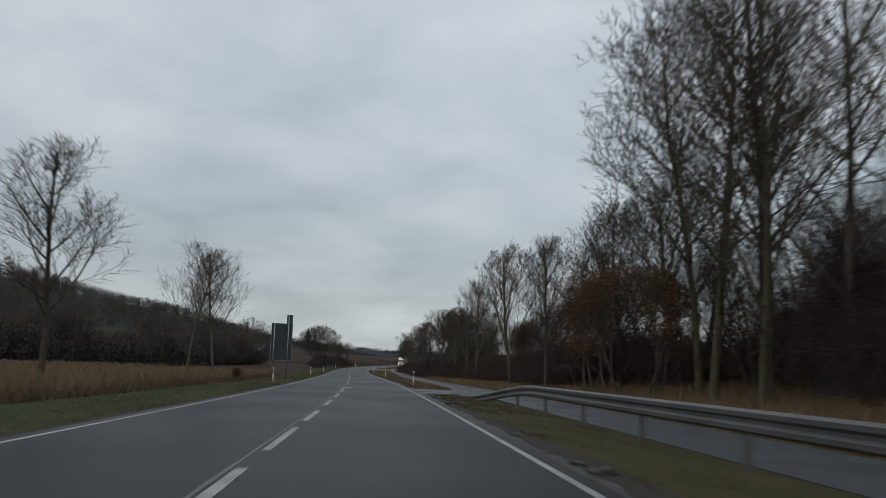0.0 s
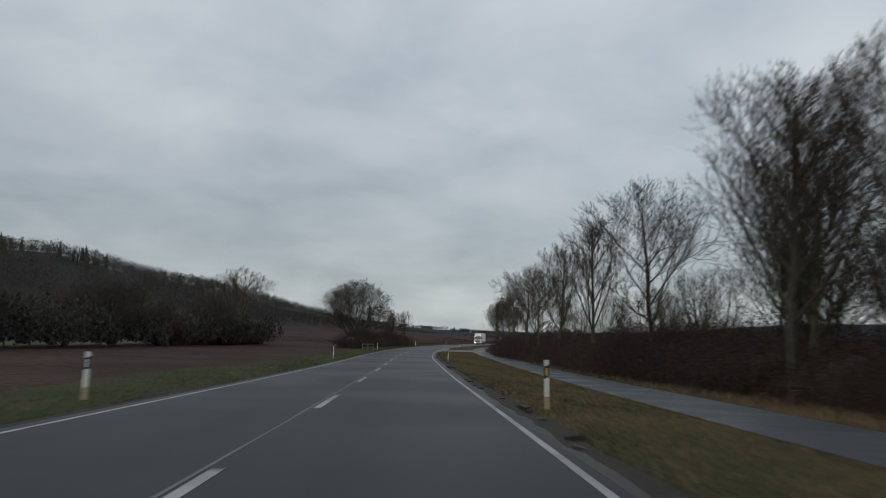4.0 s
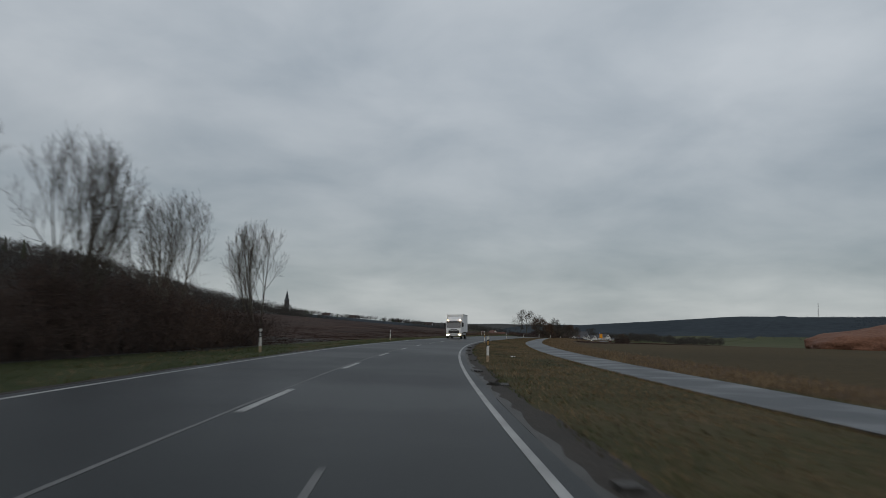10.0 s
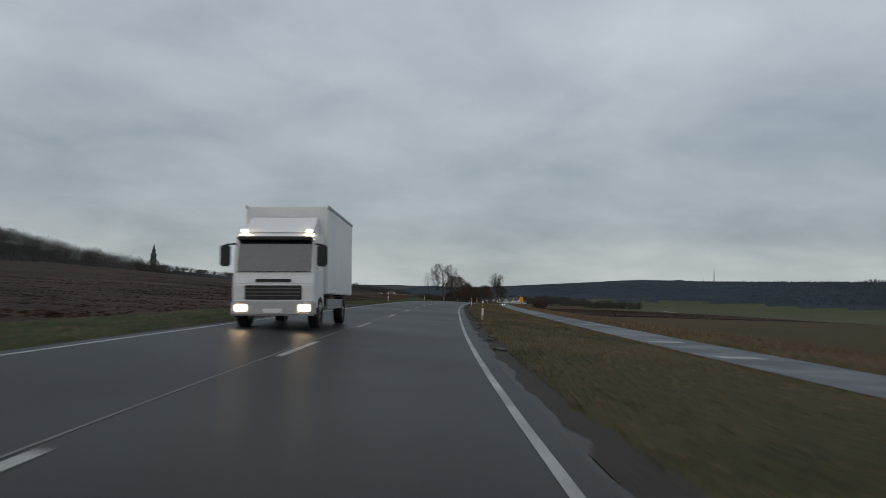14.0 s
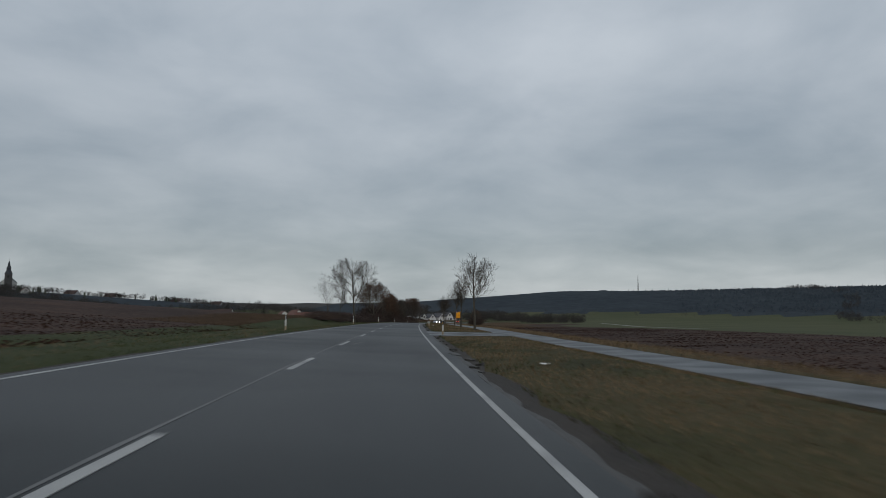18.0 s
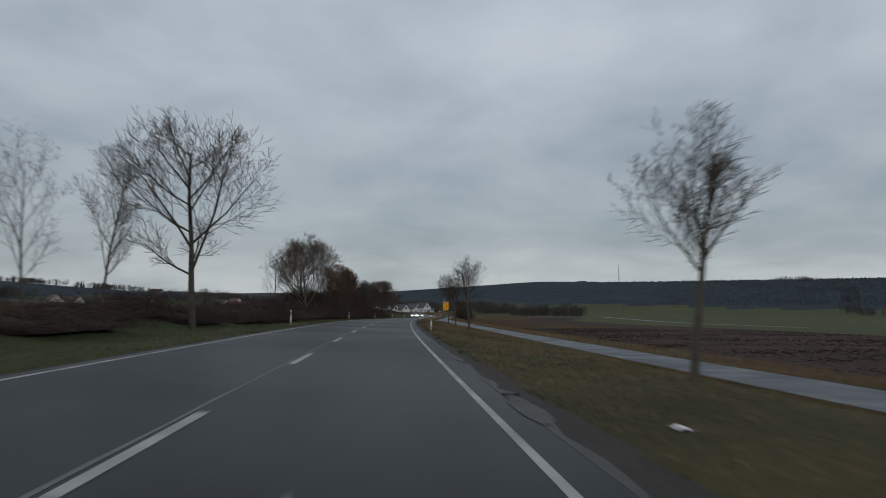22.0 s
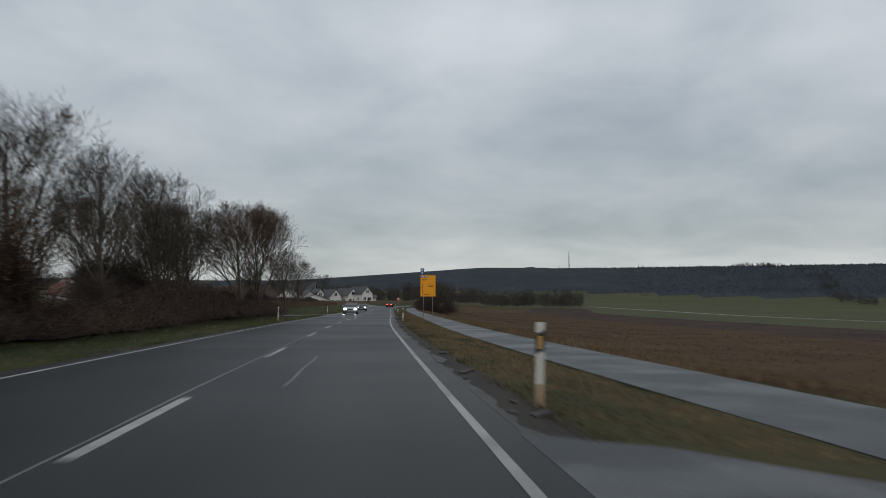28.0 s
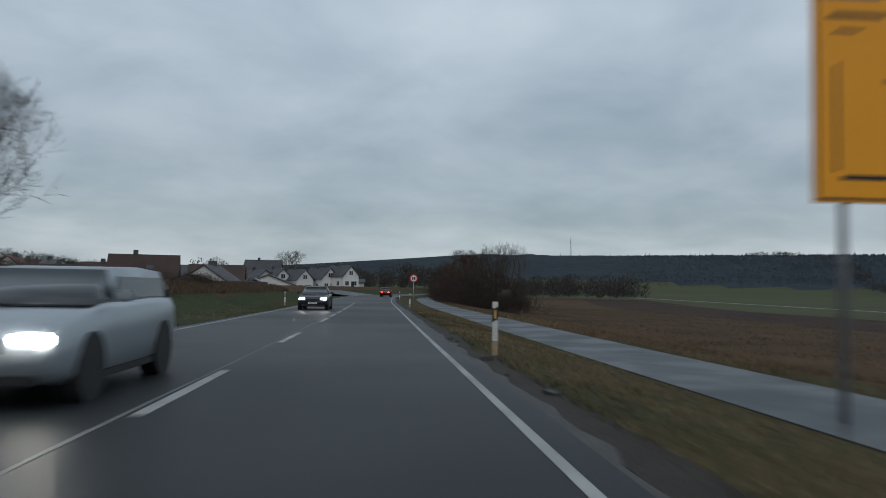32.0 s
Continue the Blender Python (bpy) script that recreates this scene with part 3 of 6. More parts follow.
path = tagged(strip("cycle_path", -44, 940, lambda s: path_mid(s) - path_half(s), lambda s: path_mid(s) + path_half(s), asphalt_path, 0.02, 4.0, 3, 0.05), "damp grey asphalt cycle path beside the road", "path", kind="structure")

for s0 in (334.6, 340.8):
    strip("paint_bar", s0, s0 + 0.7, float(path_mid(s0)) - 0.75, float(path_mid(s0)) + 0.35, line_paint, 0.026, 0.7, 1, 0, path, 0.012)


def junction(name, s0, s1, flare, d0, d1, label, lean=0.0, paving=asphalt_wet):
    """A paved mouth between road and path (or beyond) that widens towards the road."""
    verts, faces = [], []
    n = 8
    for i in range(n + 1):
        u = i / n
        d = d0 + (d1 - d0) * u
        wide = flare * (1 - u) ** 2
        for j in range(9):
            s = s0 - wide + (s1 - s0 + 2 * wide) * j / 8 + lean * u
            x, y = place(s, d)
            verts.append((float(x), float(y), float(lay(s, d)) + 0.003 + 0.02 * u))
    m = 9
    for i in range(n):
        for j in range(8):
            faces.append((i * m + j, (i + 1) * m + j, (i + 1) * m + j + 1, i * m + j + 1))
    k = len(verts)
    verts += [(x, y, z - 0.12) for x, y, z in verts]
    faces += [tuple(q + k for q in reversed(f)) for f in faces]
    rim = list(range(0, 9)) + [i * m + 8 for i in range(1, n + 1)] + [n * m + j for j in range(7, -1, -1)] + [i * m for i in range(n - 1, 0, -1)]
    for a, c in zip(rim, rim[1:] + rim[:1]):
        faces.append((a, c, c + k, a + k))
    return tagged(new(name, mesh(name, verts, faces, paving)), label, "road", kind="structure")


junction("side_road", 205, 221, 4, 3.8, 10.0, "wet asphalt farm track joining the road")
junction("field_track", 203, 215, 2, 11.4, 60, "wet asphalt farm track leading to the fields", -16)
junction("side_road", 462, 472.2, 2.2, 3.8, 9.3, "wet patched asphalt farm track mouth")
junction("side_road", 645, 658, 2, 3.8, 8.4, "wet asphalt track mouth beside the road")
junction("side_road", 38.5, 46, 1.5, 3.8, 6.7, "asphalt link from the road to the cycle path")
junction("side_road", 743, 748, 2, -3.85, -18, "asphalt side road joining from the bank")
junction("field_access", 372, 377, 1, -3.85, -8.5, "muddy field access beside the road", 0.0, soil_edge)
junction("side_road", 878, 890, 6, -3.85, -58, "street in front of the village houses")

kerb = root("kerb", pose(0, 0, 0), "low pale kerb stones between the road link and the path", "kerb")
stone_me = Build().box(-0.06, -0.48, -0.15, 0.06, 0.48, 0.11).out("kerb_stone", concrete, bevel=0.012)
for k in range(9):
    part("kerb_stone", stone_me, kerb, m=stand(37.6 + k, 6.44 - 0.02 * k))
tagged(strip("field_lane", 770, 1150, lambda s: 134 - 0.2 * (s - 770), lambda s: 137 - 0.2 * (s - 770), concrete, 0.12, 8.0, 1, 0.1, None, 0.4), "pale concrete farm lane across the meadows", "farm lane", kind="structure")
# wet broken patches where the asphalt edge has crumbled
for k, (s, d, ln, wd) in enumerate(((520.5, 3.95, 3.4, 0.34), (531.5, 3.95, 1.6, 0.25), (704, 3.9, 2.6, 0.34), (707.6, 3.86, 1.4, 0.26), (711, 3.9, 1.8, 0.25), (283, 3.95, 4.5, 0.32), (291, 3.95, 2.0, 0.3), (246, 3.95, 1.6, 0.4), (437, 3.95, 2.4, 0.3), (596, 3.95, 3.0, 0.3), (640, 3.95, 2.2, 0.3), (669, 3.95, 2.4, 0.3))):
    rr = random.Random(k)
    b = Build()
    n = 14
    ring_s = [(s + ln * (0.5 + 0.5 * math.cos(6.2832 * i / n) * rr.uniform(0.75, 1.1)), d + 0.6 * wd * math.sin(6.2832 * i / n) * rr.uniform(0.4, 1.3)) for i in range(n)]
    for dz in (0.012, -0.06):
        for q, e in ring_s:
            x, y = place(q, e)
            b.v.append(Vector((float(x), float(y), float(lay(q, e)) + dz)))
    b.f += [tuple(range(n)), tuple(n + i for i in reversed(range(n)))] + [(i, n + i, n + (i + 1) % n, (i + 1) % n) for i in range(n)]
    part("broken_edge", b.out("broken_edge", gravel_edge), road)

# ---------------------------------------------------------------- bare trees
class Wood:
    """Tapered limbs go into one mesh, fine twigs into another."""

    def __init__(self, seed):
        self.r = random.Random(seed)
        self.shift = Vector((seed * 3.7, seed * 1.3, 0))
        self.v, self.f, self.tv, self.tf, self.lv, self.lf = [], [], [], [], [], []

    def limb(self, a, b, r0, r1, sides):
        w = b - a
        if w.length < 1e-5:
            return
        w.normalize()
        u = w.orthogonal().normalized()
        t = w.cross(u)
        n = len(self.v)
        for p, r in ((a, r0), (b, r1)):
            for i in range(sides):
                an = 6.2832 * i / sides
                self.v.append(p + u * (r * math.cos(an)) + t * (r * math.sin(an)))
        for i in range(sides):
            j = (i + 1) % sides
            self.f.append((n + i, n + j, n + sides + j, n + sides + i))

    def spike(self, a, b, r):
        w = (b - a).normalized()
        u = w.orthogonal().normalized()
        t = w.cross(u)
        n = len(self.tv)
        self.tv += [a + u * r, a - u * (0.5 * r) + t * (0.87 * r), a - u * (0.5 * r) - t * (0.87 * r), b]
        self.tf += [(n, n + 1, n + 3), (n + 1, n + 2, n + 3), (n + 2, n, n + 3)]

    def leaf(self, p, size):
        r = self.r
        u = Vector((r.uniform(-1, 1), r.uniform(-1, 1), r.uniform(-1, 1))).normalized()
        w = u.orthogonal().normalized()
        n = len(self.lv)
        self.lv += [p, p + (u + w * 0.55) * size, p + u * (2 * size), p + (u - w * 0.55) * size]
        self.lf += [(n, n + 1, n + 2), (n, n + 2, n + 3)]

    def reach(self, p, w, cfg):
        """Distance from p along w to the rounded outline of the crown."""
        zc, up, down, wide = cfg["crown"]
        if p.z + w.z * 0.3 > zc:
            rz = up
        else:
            rz = down
        k = Vector((1 / wide, 1 / wide, 1 / rz))
        o = Vector((p.x * k.x, p.y * k.y, (p.z - zc) * k.z))
        q = Vector((w.x * k.x, w.y * k.y, w.z * k.z))
        a, b, c = q.dot(q), o.dot(q), o.dot(o) - 1
        disc = b * b - a * c
        if disc <= 0:
            return 0.0
        return max(0.0, (-b + math.sqrt(disc)) / a) * (1 + cfg["lump"] * noise.noise(w * 1.9 + self.shift))

    def grow(self, a, w, length, rad, level, cfg):
        """One limb with its side limbs; the last level is twigs."""
        r = self.r
        steps = 4 if level < 2 else 3
        p, q = a.copy(), w.normalized()
        pts = [p.copy()]
        for i in range(steps):
            q = (q + Vector((r.uniform(-1, 1), r.uniform(-1, 1), r.uniform(-0.7, 1))) * cfg["bend"] + Vector((0, 0, cfg["up"]))).normalized()
            n2 = p + q * (length / steps)
            t0, t1 = i / steps, (i + 1) / steps
            self.limb(p, n2, rad * (1 - 0.75 * t0), rad * (1 - 0.75 * t1), 6 if level == 0 else (4 if level == 1 else 3))
            p = n2
            pts.append(p.copy())
        kids = cfg["kids"][level]
        for k in range(kids):
            t = cfg["from"][level] + (1 - cfg["from"][level]) * (k + r.random()) / kids
            i = min(int(t * steps), steps - 1)
            base = pts[i].lerp(pts[i + 1], t * steps - i)
            along = (pts[i + 1] - pts[i]).normalized()
            out = along.orthogonal().normalized()
            out.rotate(Matrix.Rotation(k * 2.4 + r.uniform(-0.5, 0.5), 3, along))
            an = cfg["angle"][level] * r.uniform(0.75, 1.2)
            wk = along * math.cos(an) + out * math.sin(an)
            lk = length * cfg["ratio"][level] * r.uniform(0.7, 1.15) * (1.15 - 0.55 * t * cfg["taper"])
            if cfg["crown"]:
                free = self.reach(base, wk, cfg) * r.uniform(0.74, 1.08)
                lk = free if level == 0 else min(lk, free + (0.25 if level == 1 else 0.55))
                if lk < 0.12:
                    continue
            if level + 1 < len(cfg["kids"]):
                self.grow(base, wk, lk, rad * 0.42 * (1.15 - 0.6 * t), level + 1, cfg)
            else:
                tip = base + (wk + Vector((0, 0, cfg["up"]))).normalized() * lk
                self.spike(base, tip, cfg["fine"])
                for m in range(cfg["tips"]):
                    u = r.uniform(0.25, 0.9)
                    c = base.lerp(tip, u)
                    e = c + (wk + Vector((r.uniform(-1, 1), r.uniform(-1, 1), r.uniform(-0.3, 1))) * 0.62).normalized() * lk * r.uniform(0.45, 0.8)
                    self.spike(c, e, cfg["fine"] * 0.7)
                    if cfg["leaves"] and r.random() < cfg["leaves"]:
                        self.leaf(e, cfg["leaf"])

    def meshes(self, name, m_bark, m_twig, m_leaf=None):
        a = mesh(name + "_limbs", self.v, self.f, m_bark, True)
        b = mesh(name + "_twigs", self.tv, self.tf, m_twig)
        c = mesh(name + "_leaves", self.lv, self.lf, m_leaf) if self.lf else None
        return a, b, c


BASE = dict(bend=0.10, up=0.085, fine=0.0120, tips=2, leaves=0, leaf=0.05, taper=0.6, crown=None, lump=0.34)


def kind(kids, ratio, angle, start, trunk, rad, **more):
    return dict(BASE, kids=kids, ratio=ratio, angle=angle, trunk=trunk, rad=rad, **{"from": start}, **more)


KINDS = {
    # crown: height of its middle, reach above, below and to the sides, for a tree about ten metres tall
    "broad": kind((14, 8, 6, 3), (0.70, 0.52, 0.50, 0.8), (0.92, 0.60, 0.6, 0.6), (0.28, 0.18, 0.15, 0.1), 8.2, 0.165, crown=(6.0, 4.0, 3.4, 4.0)),
    "fan": kind((15, 8, 6, 4), (0.70, 0.52, 0.50, 0.8), (0.72, 0.55, 0.6, 0.6), (0.13, 0.16, 0.15, 0.1), 7.6, 0.19, crown=(5.6, 4.4, 4.6, 4.3), up=0.10),
    "upright": kind((17, 8, 5, 3), (0.62, 0.50, 0.50, 0.8), (0.66, 0.50, 0.55, 0.55), (0.22, 0.14, 0.14, 0.1), 9.2, 0.15, crown=(5.8, 4.4, 3.9, 3.0), up=0.12),
    "tall": kind((16, 8, 5, 3), (0.5, 0.46, 0.46, 0.7), (0.78, 0.60, 0.6, 0.6), (0.20, 0.14, 0.14, 0.1), 17.5, 0.19, fine=0.018, crown=(10.6, 8.6, 8.2, 6.0), lump=0.4, up=0.07),
    "sapling": kind((14, 8, 5, 3), (0.62, 0.48, 0.52, 0.8), (0.74, 0.60, 0.68, 0.65), (0.44, 0.15, 0.12, 0.1), 5.4, 0.098, fine=0.0085, tips=2, crown=(4.0, 2.2, 1.7, 1.5), lump=0.42, up=0.11),
    "slim": kind((16, 8, 5, 3), (0.5, 0.5, 0.52, 0.8), (0.80, 0.6, 0.6, 0.6), (0.28, 0.15, 0.12, 0.1), 9.6, 0.12, fine=0.013, tips=1, crown=(5.9, 4.2, 3.2, 2.7), up=0.11),
    "sparse": kind((12, 7, 5, 3), (0.50, 0.45, 0.45, 0.5), (0.70, 0.75, 0.85, 0.9), (0.25, 0.2, 0.15, 0.1), 9.5, 0.12, bend=0.13, tips=1),
    "bush": kind((10, 8, 5, 3), (0.7, 0.5, 0.5, 0.8), (0.75, 0.6, 0.65, 0.65), (0.12, 0.15, 0.12, 0.1), 7.6, 0.14, crown=(3.0, 5.6, 3.0, 4.8), lump=0.45, bend=0.13),
    "shrub": kind((9, 8, 6), (0.6, 0.6, 0.8), (0.5, 0.6, 0.6), (0.1, 0.1, 0.1), 3.4, 0.045, bend=0.14),
}


def tree_meshes(name, kind, seed, m_bark=bark, m_twig=twig, stems=1, leaves=0.0, m_leaf=leaf_brown, leaf=0.06, **more):
    cfg = dict(KINDS[kind], leaves=leaves, leaf=leaf, **more)
    w = Wood(seed)
    for k in range(stems):
        lean = Vector((w.r.uniform(-1, 1), w.r.uniform(-1, 1), 0)) * (0.05 if stems == 1 else 0.42)
        foot = Vector((0, 0, -0.15)) if stems == 1 else Vector((w.r.uniform(-0.5, 0.5), w.r.uniform(-0.5, 0.5), -0.15))
        w.grow(foot, Vector((lean.x, lean.y, 1)), cfg["trunk"] * (1 if stems == 1 else w.r.uniform(0.75, 1.05)), cfg["rad"] * (1 if stems == 1 else 0.7), 0, cfg)
    top = max(max(v.z for v in w.v), max(v.z for v in w.tv))
    return (*w.meshes(name, m_bark, m_twig, m_leaf), top)


TREES = {
    "broad_a": tree_meshes("broad_a", "broad", 11),
    "broad_b": tree_meshes("broad_b", "broad", 12, bark_green),
    "upright_a": tree_meshes("upright_a", "upright", 21),
    "upright_b": tree_meshes("upright_b", "upright", 22, bark_green),
    "tall_a": tree_meshes("tall_a", "tall", 81),
    "tall_b": tree_meshes("tall_b", "tall", 82, bark_green),
    "sapling_a": tree_meshes("sapling_a", "sapling", 31),
    "sapling_b": tree_meshes("sapling_b", "sapling", 32),
    "sapling_c": tree_meshes("sapling_c", "sapling", 33),
    "sparse_a": tree_meshes("sparse_a", "sparse", 41),
    "slim_a": tree_meshes("slim_a", "slim", 35),
    "slim_b": tree_meshes("slim_b", "slim", 36),
    "bush_a": tree_meshes("bush_a", "bush", 55, stems=6, m_leaf=leaf_dark, leaves=0.05, leaf=0.05),
    "many_a": tree_meshes("many_a", "upright", 51, stems=5, kids=(7, 6, 5, 2), crown=(4.8, 4.8, 4.2, 4.4)),
    "fan_a": tree_meshes("fan_a", "fan", 64),
    "leafy_a": tree_meshes("leafy_a", "fan", 61, m_twig=twig_red, leaves=0.6, leaf=0.060),
    "leafy_b": tree_meshes("leafy_b", "upright", 62, m_twig=twig_red, stems=3, kids=(8, 7, 5, 3), leaves=0.8, leaf=0.085, crown=(5.0, 4.8, 4.2, 4.0)),
    "shrub_a": tree_meshes("shrub_a", "shrub", 71, m_twig=twig_red, stems=9),
    "shrub_b": tree_meshes("shrub_b", "shrub", 72, stems=9),
    "shrub_c": tree_meshes("shrub_c", "shrub", 73, m_twig=twig_red, stems=9, leaves=0.5, leaf=0.05),
}


def tree(variant, s, d, height, turn, label, name="tree", wide=1.0, group="", dz=0.0):
    limbs, twigs, leaves, top = TREES[variant]
    k = height / top
    x, y, z = spot(s, d, dz)
    m = pose(x, y, z, 0, 0, turn) @ Matrix.Diagonal((k * wide, k * wide, k, 1))
    ob = new(name, limbs)
    ob.matrix_basis = m
    tagged(ob, label, "shrub" if name == "shrub" else "tree", group)
    part("crown", twigs, ob)
    if leaves is not None:
        part("foliage", leaves, ob, "brown withered leaves")
    return ob

# ---------------------------------------------------------------- trees and shrubs along the road
rng = random.Random(7)
AVENUE = "bare roadside trees by the cycle path"
for v, s, d, h, w in (("tall_b", 34, 16.2, 18.5, 1.05), ("tall_a", 31.8, 18, 19, 1.1), ("tall_b", 31, 15.4, 19.5, 1.0), ("tall_a", 29, 16.8, 19, 1.1), ("tall_b", 26.8, 15.3, 18.5, 0.9),
                      ("tall_a", 24, 17, 19, 1.0), ("tall_b", 20, 17.5, 18, 1.0), ("tall_a", 14, 18, 18, 1.0), ("tall_b", 7, 18.5, 18, 1.0),
                      ("upright_a", 46, 16.5, 12.0, 1.1), ("upright_b", 42, 18.5, 12.5, 1.1), ("upright_a", 55, 18.5, 10.5, 1.1), ("many_a", 14, 20, 6.5, 1.2), ("many_a", 21, 19.5, 6, 1.2), ("many_a", 28, 21, 6.5, 1.2),
                      ("many_a", 33, 18.5, 7.5, 1.3), ("many_a", 39, 18, 7.5, 1.3), ("many_a", 25, 18.5, 8, 1.2), ("many_a", 30, 19.5, 8, 1.2), ("many_a", 44, 17.5, 7.5, 1.2), ("many_a", 49, 18.5, 7.5, 1.2), ("many_a", 19, 18.5, 8, 1.2), ("many_a", 55, 16.5, 6.5, 1.2), ("many_a", 61, 17.5, 6.5, 1.2), ("many_a", 68, 18.5, 7.0, 1.2), ("many_a", 75, 17.5, 6.0, 1.2)):
    tree(v, s, d, h, rng.uniform(0, 360), "tall bare tree on the grassy bank above the road", group="bare trees on the bank", wide=w)
for v, s, d, h in (("leafy_b", 41, 14.4, 7.2), ("leafy_b", 36, 14.8, 6.5), ("leafy_b", 46, 14.6, 7.6), ("leafy_b", 50, 15.5, 6.8), ("leafy_b", 70, 16, 5.5), ("leafy_b", 73.5, 17.5, 6.2)):
    tree(v, s, d, h, rng.uniform(0, 360), "young tree with withered brown leaves on the bank", group="trees with brown leaves")
for v, s, d, h, w in (("upright_a", 52, 13.4, 11.2, 0.9), ("upright_b", 63, 13.2, 12.4, 1.0), ("upright_a", 79.5, 13, 11.2, 0.9), ("upright_a", 87, 13.2, 8.8, 1.1), ("upright_b", 91, 16, 9.0, 1.1), ("many_a", 98, 17, 6.6, 1.1), ("many_a", 107, 17.5, 6.4, 1.1), ("many_a", 84, 18, 7.0, 1.1), ("broad_b", 95, 12.9, 9.3, 0.9), ("upright_b", 101, 13.6, 9.4, 1.0), ("upright_a", 109, 12.8, 10.4, 1.15), ("upright_b", 112.5, 15.2, 10.2, 1.1), ("upright_a", 106.5, 15.0, 10.6, 1.0), ("upright_b", 117, 16.5, 10, 1.0),
                      ("slim_b", 104, 17.5, 8.6, 1.1), ("slim_a", 110, 19.5, 9.2, 1.1), ("slim_b", 116, 20.5, 8.6, 1.1), ("slim_a", 100, 19, 8.0, 1.1), ("slim_b", 122, 18.5, 8.2, 1.1), ("many_a", 112, 19.5, 6.6, 1.2), ("many_a", 121, 20.5, 6.2, 1.2), ("slim_a", 126, 21, 7.6, 1.2), ("many_a", 116, 23, 6.4, 1.3), ("many_a", 118, 18, 7.2, 1.2), ("many_a", 127, 17.5, 6.4, 1.1), ("many_a", 138, 17.5, 6.0, 1.1), ("many_a", 150, 17.5, 6.2, 1.1), ("many_a", 161, 17, 6.0, 1.1), ("slim_a", 168, 16.5, 7.6, 1.1), ("slim_b", 178, 16, 7.0, 1.1),
                      ("broad_a", 122, 12.8, 9.3, 1), ("upright_a", 134, 12.8, 9.8, 1.0), ("upright_b", 146, 12.8, 9.7, 1.0), ("broad_b", 155, 12.8, 9, 0.9), ("broad_a", 163, 12.8, 9.2, 1.05),
                      ("upright_b", 173, 12.8, 8.0, 1.0), ("upright_a", 185.6, 12.5, 7.7, 1.1), ("broad_b", 202.8, 14.6, 7.7, 1.2), ("upright_b", 198, 12.7, 7.6, 1.3)):
    tree(v, s, d, h, rng.uniform(0, 360), "bare roadside tree with mossy trunk behind the cycle path", group=AVENUE, wide=w)
for s, d, h, v, w in ((481, 8.2, 7.0, "sapling_a", 1.15), (504.3, 8.3, 5.8, "sapling_b", 1.1), (528, 8.6, 6.2, "sapling_c", 1.2), (572.8, 8.0, 6.1, "sapling_a", 1.15), (595.3, 8.3, 5.4, "sapling_c", 1.0), (616.8, 8.3, 6.9, "sapling_b", 1.0)):
    tree(v, s, d, h, rng.uniform(0, 360), "young bare roadside tree on the grass strip by the path", group="young trees by the path", wide=w)
